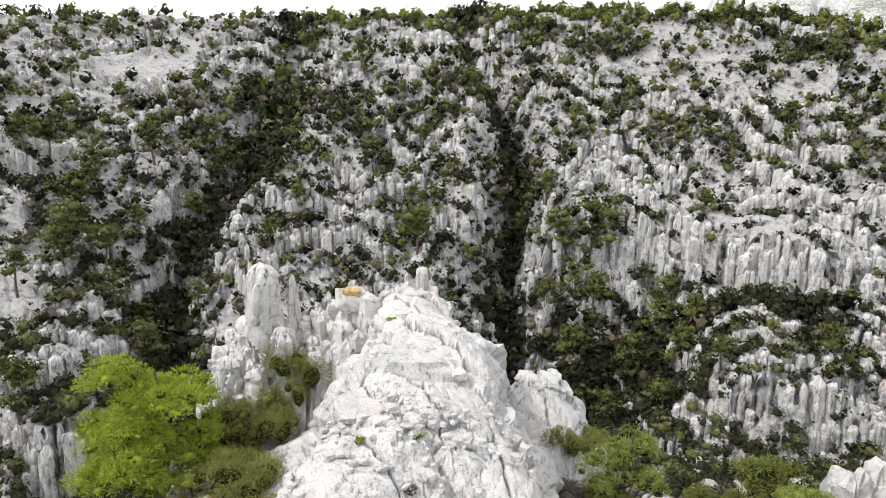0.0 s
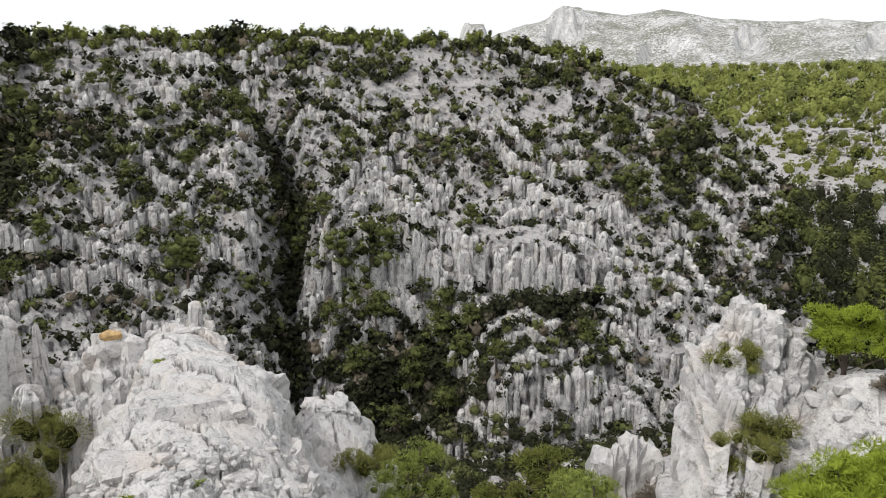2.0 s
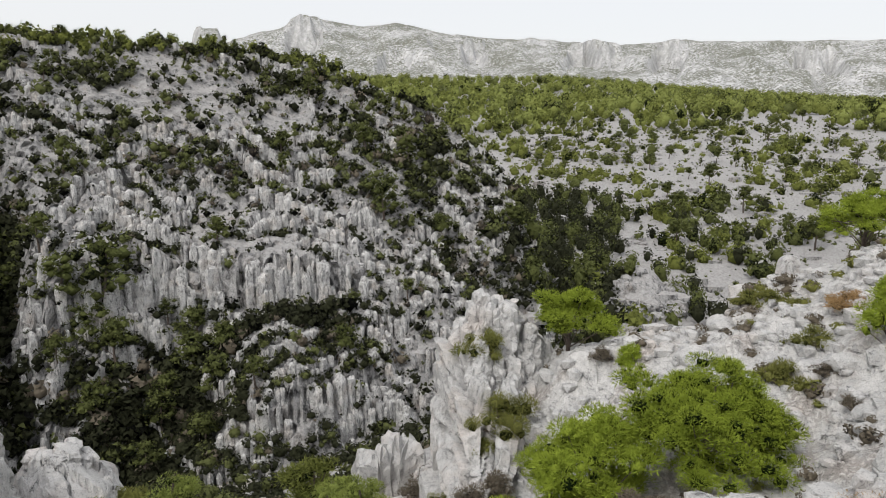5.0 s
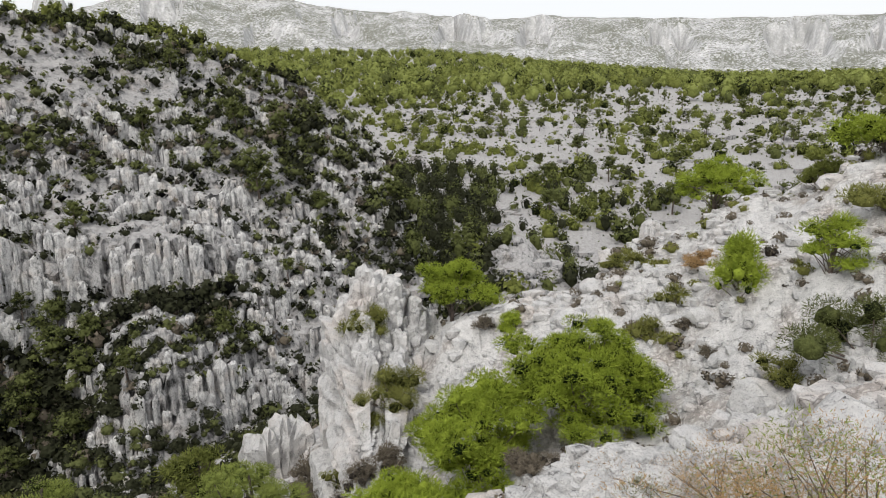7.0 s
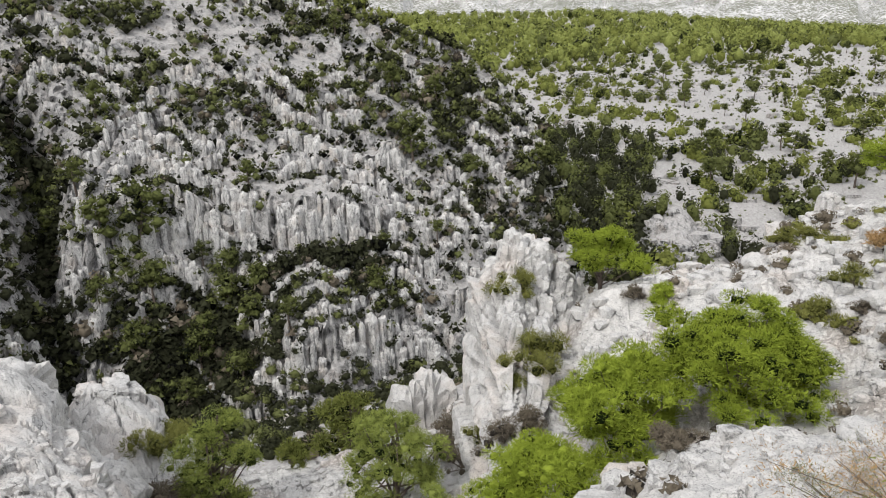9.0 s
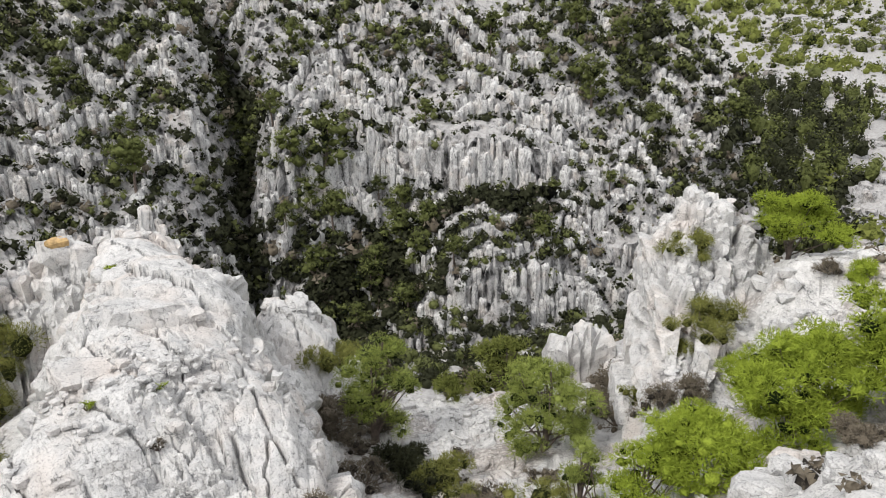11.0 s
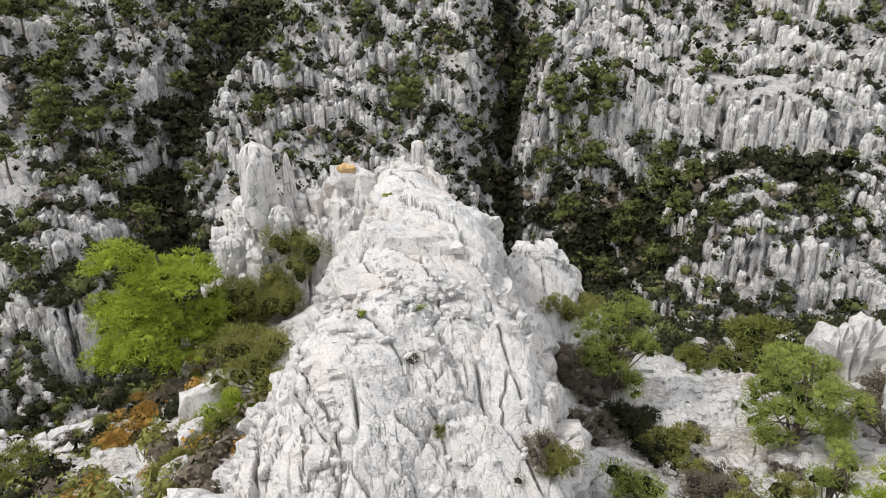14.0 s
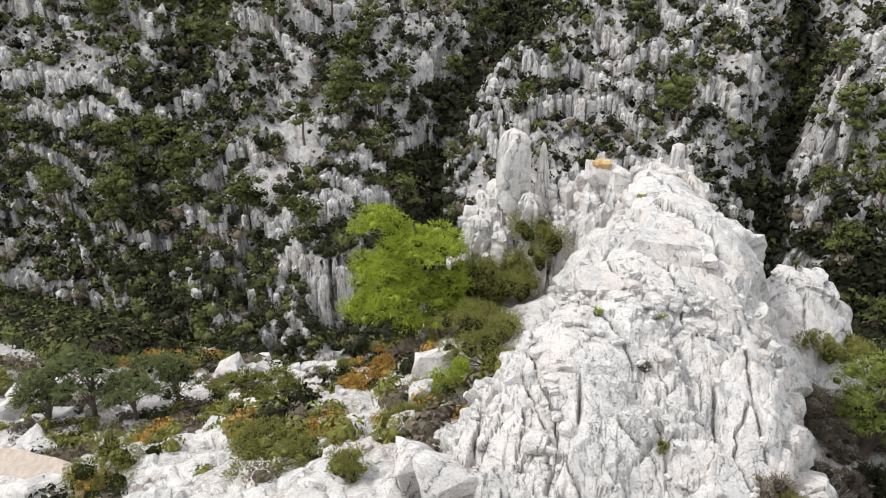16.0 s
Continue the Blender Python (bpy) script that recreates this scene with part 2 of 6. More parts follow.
def near_rock_material(name, light, gravel=0.0):
    """Clean pale limestone seen close: faint clouds of grey and pink, small dark pits, thin open cracks; gravel adds pebbly grain on flat parts."""
    m, t, b = material(name)
    place, geo = place_coords(t, (1, 1, 1))
    wide = node(t, "ShaderNodeTexNoise", Scale=0.55, Detail=4.0, Roughness=0.55)
    mid_ = node(t, "ShaderNodeTexNoise", Scale=3.2, Detail=6.0, Roughness=0.62, Distortion=0.4)
    tiny = node(t, "ShaderNodeTexNoise", Scale=24.0, Detail=4.0, Roughness=0.7)
    for n in (wide, mid_, tiny):
        t.links.new(place, n.inputs["Vector"])
    grey = tuple(c * k for c, k in zip(light, (0.76, 0.77, 0.785)))
    colour = ramp(t, mid_.outputs["Fac"], ((0.3, grey), (0.5, light), (0.75, tuple(min(0.8, c * 1.08) for c in light))))
    pink = ramp(t, wide.outputs["Fac"], ((0.5, (1, 1, 1)), (0.66, (1.0, 0.94, 0.9))))
    colour = mix(t, "MULTIPLY", 1.0, colour, pink)
    colour = mix(t, "MULTIPLY", 0.8, colour, ramp(t, tiny.outputs["Fac"], ((0.35, (0.5, 0.5, 0.51)), (0.48, (1, 1, 1)))))
    # bent cracks, large ones everywhere and a finer net in patches
    bent = mix(t, "ADD", 0.55, place, mid_.outputs["Color"])
    lines_ = []
    for scale, wide_, dark in ((0.45, 0.009, 0.12), (1.5, 0.014, 0.25), (4.5, 0.05, 0.45)):
        mp = t.nodes.new("ShaderNodeMapping")
        mp.inputs["Scale"].default_value, mp.inputs["Rotation"].default_value = (1.5, 0.75, 0.7), (0.3, 0.2, 0.5)
        t.links.new(bent, mp.inputs["Vector"])
        v = t.nodes.new("ShaderNodeTexVoronoi")
        v.feature = "DISTANCE_TO_EDGE"
        v.inputs["Scale"].default_value = scale
        t.links.new(mp.outputs[0], v.inputs["Vector"])
        lines_.append(ramp(t, v.outputs["Distance"], ((0.0, (dark, dark, dark)), (wide_, (1, 1, 1)))))
    patch_ = ramp(t, wide.outputs["Fac"], ((0.38, (0.6, 0.6, 0.6)), (0.5, (0.0, 0.0, 0.0))))
    some = ramp(t, mid_.outputs["Fac"], ((0.42, (0.8, 0.8, 0.8)), (0.54, (0.05, 0.05, 0.05))))
    colour = mix(t, "MULTIPLY", some, colour, lines_[0])
    colour = mix(t, "MULTIPLY", some, colour, lines_[1])
    colour = mix(t, "MULTIPLY", patch_, colour, lines_[2])
    relief = mix(t, "MIX", 0.5, mid_.outputs["Fac"], tiny.outputs["Fac"])
    relief = mix(t, "MULTIPLY", 0.55, mix(t, "MULTIPLY", patch_, mix(t, "MULTIPLY", some, relief, lines_[1]), lines_[2]), lines_[0])
    if gravel:
        stones_ = t.nodes.new("ShaderNodeTexVoronoi")
        stones_.inputs["Scale"].default_value = 7.0
        t.links.new(bent, stones_.inputs["Vector"])
        shade_ = ramp(t, stones_.outputs["Distance"], ((0.2, (1, 1, 1)), (0.62, (0.5, 0.49, 0.48))))
        where_ = ramp(t, wide.outputs["Fac"], ((0.45, (0.1, 0.1, 0.1)), (0.58, (0.9, 0.9, 0.9))))
        colour = mix(t, "MULTIPLY", where_, colour, shade_)
        relief = mix(t, "MULTIPLY", where_, relief, shade_)
    t.links.new(colour, b.inputs["Base Color"])
    b.inputs["Roughness"].default_value = 0.9
    b.inputs["Specular IOR Level"].default_value = 0.2
    bump = node(t, "ShaderNodeBump", Strength=0.8, Distance=0.1)
    t.links.new(relief, bump.inputs["Height"])
    t.links.new(bump.outputs[0], b.inputs["Normal"])
    return m


def mountain_material(name):
    """Bare pale rock with grey-green scrub dotted over all but the steepest faces."""
    m, t, b = material(name)
    place, geo = place_coords(t, (1, 1, 1))
    scrub = node(t, "ShaderNodeTexNoise", Scale=0.17, Detail=5.0, Roughness=0.75)
    t.links.new(place, scrub.inputs["Vector"])
    wide = node(t, "ShaderNodeTexNoise", Scale=0.012, Detail=5.0)
    t.links.new(place, wide.inputs["Vector"])
    upright, _ = place_coords(t, (0.06, 0.06, 0.012))
    streak = node(t, "ShaderNodeTexNoise", Scale=1.0, Detail=5.0)
    t.links.new(upright, streak.inputs["Vector"])
    rock = ramp(t, streak.outputs["Fac"], ((0.33, (0.38, 0.38, 0.385)), (0.65, (0.62, 0.615, 0.615))))
    flat = t.nodes.new("ShaderNodeSeparateXYZ")
    t.links.new(geo.outputs["Normal"], flat.inputs[0])
    gentle = ramp(t, flat.outputs["Z"], ((0.5, (0.3, 0.3, 0.3)), (0.8, (1, 1, 1))))
    lot = t.nodes.new("ShaderNodeMath")
    lot.operation, lot.inputs[2].default_value = "MULTIPLY_ADD", 0.0
    t.links.new(wide.outputs["Fac"], lot.inputs[0])
    lot.inputs[1].default_value = 0.35
    t.links.new(scrub.outputs["Fac"], lot.inputs[2])
    dots = ramp(t, lot.outputs[0], ((0.645, (0, 0, 0)), (0.685, (1, 1, 1))))
    both_ = mix(t, "MULTIPLY", 1.0, dots, gentle)
    t.links.new(mix(t, "MIX", both_, rock, (0.17, 0.175, 0.14)), b.inputs["Base Color"])
    b.inputs["Roughness"].default_value = 0.95
    bump = node(t, "ShaderNodeBump", Strength=0.8, Distance=8.0)
    t.links.new(streak.outputs["Fac"], bump.inputs["Height"])
    t.links.new(bump.outputs[0], b.inputs["Normal"])
    return m


def leaf_material(name, dark, light, glow=0.25, grain_=4.0):
    """Foliage with leaf-to-leaf and plant-to-plant differences, a little light passing through."""
    m, t, b = material(name)
    geo = t.nodes.new("ShaderNodeNewGeometry")
    own = t.nodes.new("ShaderNodeAttribute")
    own.attribute_name = "tint"
    info = t.nodes.new("ShaderNodeObjectInfo")
    s1 = t.nodes.new("ShaderNodeMath")
    s1.operation, s1.inputs[1].default_value = "MULTIPLY", 0.4
    t.links.new(geo.outputs["Random Per Island"], s1.inputs[0])
    s2 = t.nodes.new("ShaderNodeMath")
    s2.operation = "MULTIPLY_ADD"
    s2.inputs[1].default_value = 0.6
    t.links.new(own.outputs["Fac"], s2.inputs[0])
    t.links.new(s1.outputs[0], s2.inputs[2])
    s3 = t.nodes.new("ShaderNodeMath")
    s3.operation = "MULTIPLY_ADD"
    s3.inputs[1].default_value = 0.25
    t.links.new(info.outputs["Random"], s3.inputs[0])
    t.links.new(s2.outputs[0], s3.inputs[2])
    place, _ = place_coords(t, (1, 1, 1))
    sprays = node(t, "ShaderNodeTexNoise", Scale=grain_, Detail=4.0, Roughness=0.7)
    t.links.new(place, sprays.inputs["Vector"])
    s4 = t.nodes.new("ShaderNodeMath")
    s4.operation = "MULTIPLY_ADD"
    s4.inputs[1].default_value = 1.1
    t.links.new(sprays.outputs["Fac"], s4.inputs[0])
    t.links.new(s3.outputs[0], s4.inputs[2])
    # low tint falls to the dark end: inner shade put into the leaf colour
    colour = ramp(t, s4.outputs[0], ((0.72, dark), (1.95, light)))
    tuft = node(t, "ShaderNodeBump", Strength=1.0, Distance=0.5 / grain_)
    t.links.new(sprays.outputs["Fac"], tuft.inputs["Height"])
    t.links.new(tuft.outputs[0], b.inputs["Normal"])
    t.links.new(colour, b.inputs["Base Color"])
    b.inputs["Roughness"].default_value = 0.8
    b.inputs["Specular IOR Level"].default_value = 0.06
    through_leaf = t.nodes.new("ShaderNodeBsdfTranslucent")
    t.links.new(colour, through_leaf.inputs["Color"])
    blend = t.nodes.new("ShaderNodeMixShader")
    blend.inputs[0].default_value = glow
    out = t.nodes["Material Output"]
    t.links.new(b.outputs[0], blend.inputs[1])
    t.links.new(through_leaf.outputs[0], blend.inputs[2])
    t.links.new(blend.outputs[0], out.inputs["Surface"])
    return m


def plain_material(name, colour, spread, scale, rough_=0.9):
    m, t, b = material(name)
    place, _ = place_coords(t, (1, 1, 1))
    n = node(t, "ShaderNodeTexNoise", Scale=scale, Detail=5.0)
    t.links.new(place, n.inputs["Vector"])
    t.links.new(ramp(t, n.outputs["Fac"], ((0.3, tuple(c * (1 - spread) for c in colour)), (0.7, tuple(c * (1 + spread) for c in colour)))), b.inputs["Base Color"])
    b.inputs["Roughness"].default_value = rough_
    bump = node(t, "ShaderNodeBump", Strength=0.5, Distance=0.05)
    t.links.new(n.outputs["Fac"], bump.inputs["Height"])
    t.links.new(bump.outputs[0], b.inputs["Normal"])
    return m


LIMESTONE = near_rock_material("pale_limestone", (0.59, 0.581, 0.57))
# HILLSIDE is darker than CLIFF: shade in gaps behind the pillars, put into colour
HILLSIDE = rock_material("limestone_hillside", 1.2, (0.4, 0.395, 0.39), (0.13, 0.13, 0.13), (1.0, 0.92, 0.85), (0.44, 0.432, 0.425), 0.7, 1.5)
CLIFF = rock_material("jointed_cliff_limestone", 0.9, (0.64, 0.634, 0.622), (0.27, 0.268, 0.266), (1.0, 0.93, 0.87), None, 0.55, 2.2, 0.55)
RUBBLE = near_rock_material("pale_rubble", (0.65, 0.638, 0.622), 1.0)
MOUNTAIN = mountain_material("bare_mountain_rock")
BARK = plain_material("pine_bark", (0.11, 0.085, 0.07), 0.4, 9.0)
# MAQUIS is near black: self-shade between leaves is painted into its colour
MAQUIS = leaf_material("self_shade_maquis_leaves", (0.0012, 0.0015, 0.0009), (0.034, 0.037, 0.02), 0.02, 2.6)
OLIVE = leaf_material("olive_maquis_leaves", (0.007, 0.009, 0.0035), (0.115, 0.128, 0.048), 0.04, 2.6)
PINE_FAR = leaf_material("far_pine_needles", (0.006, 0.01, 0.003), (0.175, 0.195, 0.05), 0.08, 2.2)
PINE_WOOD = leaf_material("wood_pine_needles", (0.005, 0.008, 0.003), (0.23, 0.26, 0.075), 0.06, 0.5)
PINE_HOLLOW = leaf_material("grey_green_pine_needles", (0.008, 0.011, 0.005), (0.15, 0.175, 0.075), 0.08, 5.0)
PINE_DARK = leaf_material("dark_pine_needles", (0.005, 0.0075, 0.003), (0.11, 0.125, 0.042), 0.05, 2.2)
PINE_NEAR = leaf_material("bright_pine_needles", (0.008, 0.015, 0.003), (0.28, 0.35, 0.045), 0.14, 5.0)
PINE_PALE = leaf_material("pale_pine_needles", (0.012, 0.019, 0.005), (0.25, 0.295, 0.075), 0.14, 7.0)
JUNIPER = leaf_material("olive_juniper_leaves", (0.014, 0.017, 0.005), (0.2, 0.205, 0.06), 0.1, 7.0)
DRY = leaf_material("dry_grey_brown_twigs", (0.035, 0.03, 0.026), (0.17, 0.145, 0.11), 0.1)
RUSSET = leaf_material("russet_dry_leaves", (0.13, 0.09, 0.045), (0.42, 0.28, 0.14), 0.2, 9.0)
ORANGE = leaf_material("orange_autumn_leaves", (0.12, 0.065, 0.02), (0.42, 0.26, 0.07), 0.25, 7.0)

# ---------------------------------------------------------------- the lie of the land, round the lookout at 0, 0
# stations along each bearing in metres, and the ground's height there; the eye is at height 0
STATIONS = (0.5, 3, 8, 12.4, 15, 18, 22, 26, 32, 42)
lines = {}
lines[-179] = (-1.7, -1.8, -2.0, -2.0, -1.5, -1.0, 0.0, 1.0, 3.0, 5.0)
lines[-100] = (-1.7, -2.5, -5.0, -8.0, -9.0, -10, -12, -14, -18, -24)
lines[-60] = (-1.7, -3.6, -8.4, -10.8, -12, -13.2, -16.5, -20, -24, -27.5)
lines[-45] = (-1.7, -3.6, -8.4, -10.8, -12, -13.2, -16.5, -20, -24, -28)
lines[-31] = (-1.7, -3.6, -8.4, -10.6, -11.6, -12.7, -15, -19, -24, -29)
lines[-20] = (-1.7, -3.6, -8.6, -10.2, -10.9, -11.2, -12.2, -13.6, -20, -28)
lines[-8] = (-1.7, -3.6, -8.8, -10.2, -10.8, -11.0, -11.4, -12.5, -17, -26)
lines[5] = (-1.7, -3.6, -8.8, -10.4, -11.0, -11.8, -12.6, -13.8, -18, -27)
lines[12] = (-1.7, -3.6, -8.8, -10.8, -11.8, -12.6, -13.4, -15.5, -22, -29)
lines[25] = (-1.7, -3.6, -8.6, -11.1, -11.9, -12.6, -13.5, -18, -25, -31)
lines[37] = (-1.7, -3.5, -8.0, -10.5, -11.4, -12.1, -12.9, -15, -22, -29)
lines[44] = (-1.7, -3.3, -7.2, -9.8, -10.6, -10.6, -9.9, -9.0, -17, -26)
lines[52] = (-1.7, -3.1, -6.4, -8.2, -9.8, -9.0, -7.2, -8.2, -14, -22)
lines[60] = (-1.7, -3.0, -5.9, -6.9, -9.0, -8.2, -6.6, -7.0, -12, -20)
lines[67] = (-1.7, -2.9, -5.5, -6.4, -8.2, -7.6, -6.2, -4.8, -6.5, -13)
lines[75] = (-1.7, -2.6, -4.6, -5.6, -7.2, -6.2, -4.6, -3.2, -4, -8)
lines[84] = (-1.7, -2.4, -4.0, -4.2, -5.5, -4.6, -3.2, -1.6, -1.5, -4)
lines[110] = (-1.7, -2.0, -2.6, -3.0, -3.0, -2.6, -2.0, -1.0, 0.0, 1.0)
lines[181] = lines[-179]
BEARINGS = sorted(lines)
FLOOR = -33.0


def along(az, bearings, values):
    return np.interp(az, bearings, values)


def toe(az):
    """Distance of the foot of the far wall."""
    return along(az, (-90, -60, -52, -45, -34, 0, 15, 25, 39, 50, 60, 100, 140, 181), (120, 92, 76, 62, 56, 62, 72, 68, 80, 92, 100, 100, 60, 60))


def crest(az):
    """Distance and height of the far wall's upper edge."""
    r = along(az, (-90, -50, 25, 40, 48, 60), (150, 138, 138, 124, 108, 104))
    el = along(az, (-90, -50, -32, -12, 5, 13, 22, 27, 31.6, 33.6, 39, 41, 44, 45.8, 47.2, 48.2, 50, 56), (6, 5.2, 4.8, 5.4, 6.1, 6.1, 5.8, 5.2, 4.2, 3.3, 1.0, -0.8, -3.5, -6.0, -9.2, -13, -18, -21))
    return r, r * np.tan(np.radians(el))


def beyond(az, r):
    """The wide valley, the wooded slope and the bare mountain behind it all."""
    wood = along(az, (-60, 30, 50, 58, 66, 72, 90), (4.0, 4.0, 3.9, 3.0, 2.2, 1.7, 1.5))
    top = along(az, (-180, -20, 10, 19.7, 20.1, 21.8, 22.2, 23, 25, 26.6, 28.0, 30.2, 33, 35.5, 40, 44, 49, 53.5, 57.7, 65.5, 71, 90, 180), (2, 3, 4.5, 6.0, 7.6, 7.7, 6.6, 7.0, 7.5, 7.9, 8.9, 8.6, 8.1, 8.4, 7.6, 7.3, 7.0, 6.5, 6.8, 6.4, 6.2, 5.5, 4))
    z900, z1500, z2100 = 900 * np.tan(np.radians(wood)), 1500 * np.tan(np.radians(wood + 0.05)), 2100 * np.tan(np.radians(top))
    z = np.where(r < 400, np.interp(r, (0, 120, 150, 400), (-31, -29, -24, 6)), 6 + (z900 - 6) * (r - 400) / 500)
    z = np.where(r > 900, z900 + (z1500 - z900) * (r - 900) / 600, z)
    climb = np.clip((r - 1500) / 600, 0, 1)
    crags = 0.45 * ease(0.42, 0.6, bumps(az / 2.2, climb * 1.5, seed=62))
    z = np.where(r > 1500, z1500 + (z2100 - z1500) * (climb + crags * (ease(0.6, 0.74, climb + 0.5 * rough(az / 2.5, climb * 2, octaves=5, seed=61)) - climb)), z)
    return np.where(r > 2100, z2100 - (r - 2100) * 0.12, z)


def gully(az, s, bottom, top, wide):
    """How near a point is to the line of a gully that leaves the wall's top at one bearing and its foot at another."""
    centre = top + (bottom - top) * (1 - s) + 1.2 * np.sin(s * 9 + top)
    return np.exp(-(((az - centre) / wide) ** 2))


def wall_share(az, r):
    """How far up the far wall a point lies: 0 at its foot, 1 at its upper edge."""
    return (r - toe(az)) / np.maximum(crest(az)[0] - toe(az), 1.0)


def share_at(az, el):
    """How far up the wall a sight line of that slope meets it."""
    rt, (rc, zc), tan = toe(az), crest(az), np.tan(np.radians(el))
    return (tan * rt - FLOOR) / np.maximum(zc - FLOOR - tan * (rc - rt), 1.0)


def bare_soil(az, s):
    """Smooth pale scree: a strip under the right-hand spur, patches near the brow, and a chute on the shaded side."""
    strip = np.interp(az, (26.5, 28.2, 30.8, 34.4, 37.7), (2.6, 1.4, -1.7, -4.1, -7.8))
    m = np.exp(-(((s - share_at(az, strip)) / 0.024) ** 2)) * ease(25.5, 27.5, az) * ease(38.3, 37.6, az)
    m = np.maximum(m, 0.55 * ease(0.62, 0.76, s) * ease(4, 16, az) * ease(36, 31, az) * ease(0.42, 0.58, bumps(az / 4.5, s * 9, seed=57)))
    m = np.maximum(m, np.exp(-(((az + 33.2) / 1.9) ** 2) - ((s - share_at(az, -14.2)) / 0.075) ** 2))
    m = np.maximum(m, np.exp(-(((az + 37.2) / 2.6) ** 2) - ((s - share_at(az, -17.0)) / 0.035) ** 2))
    m = np.maximum(m, 0.8 * np.exp(-(((az + 32.6) / 1.3) ** 2) - ((s - share_at(az, -9.0)) / 0.06) ** 2))
    m = np.maximum(m, 0.9 * np.exp(-(((az + 23.5) / 4.5) ** 2) - ((s - share_at(az, 1.8)) / 0.05) ** 2))
    return ease(0.15, 0.75, m)


def alcove(az, s):
    """The shaded hollow at the foot of the main gully."""
    return np.exp(-(((az - 14) / 6.5) ** 2) - ((s - 0.1) / 0.13) ** 2)


def foot_cliff(az):
    """Where the wall's foot is one tall sheer step."""
    return 0.5 * ease(-38, -33, az) * ease(-21, -25, az) + 0.7 * ease(20, 25, az) * ease(36, 33, az)


def gullies(az, s):
    a = gully(az, s, -26.0, -10.5, 2.0 + 1.2 * (1 - np.clip(s, 0, 1)))
    b = gully(az, s, 7.9, 2.6, 1.25 + 2.6 * (1 - np.clip(s, 0, 1)) ** 3)
    c = 0.6 * gully(az, s, 44.0, 36.5, 1.3)
    d = 0.7 * gully(az, s, -47.0, -36.0, 2.0)
    return a, b, c, d


STEPS = 13.0


def tiers(az, s):
    """The cliff's storeys at a bearing and a share of its rise: the running number, and how sheer the storey is."""
    u, v = np.radians(az) * 95, s * 68
    phase = 3.6 * bumps(u / 11, v / 26, seed=15) + 2.2 * bumps(u / 4.2, v / 11, seed=16)
    bend = 2.2 * rough(u / 7, v / 9, seed=3)
    _, who = cells((u - bend) / 4.6, v / 7.5, seed=9)
    q = (s + 0.02 * (who - 0.5) + 0.02 * rough(u / 5, v / 8, octaves=3, seed=13)) * STEPS + phase
    bare = 0.58 + 0.42 * ease(0.05, -0.1, s - 0.70 + 0.35 * rough(u / 22, v / 22, seed=11))
    bare = bare * (1 - bare_soil(az, s))
    hard = bare * (0.12 + 0.88 * ease(0.3, 0.6, bumps(u / 6, np.floor(q) * 5.7, seed=17)))
    return q, phase, hard, bare


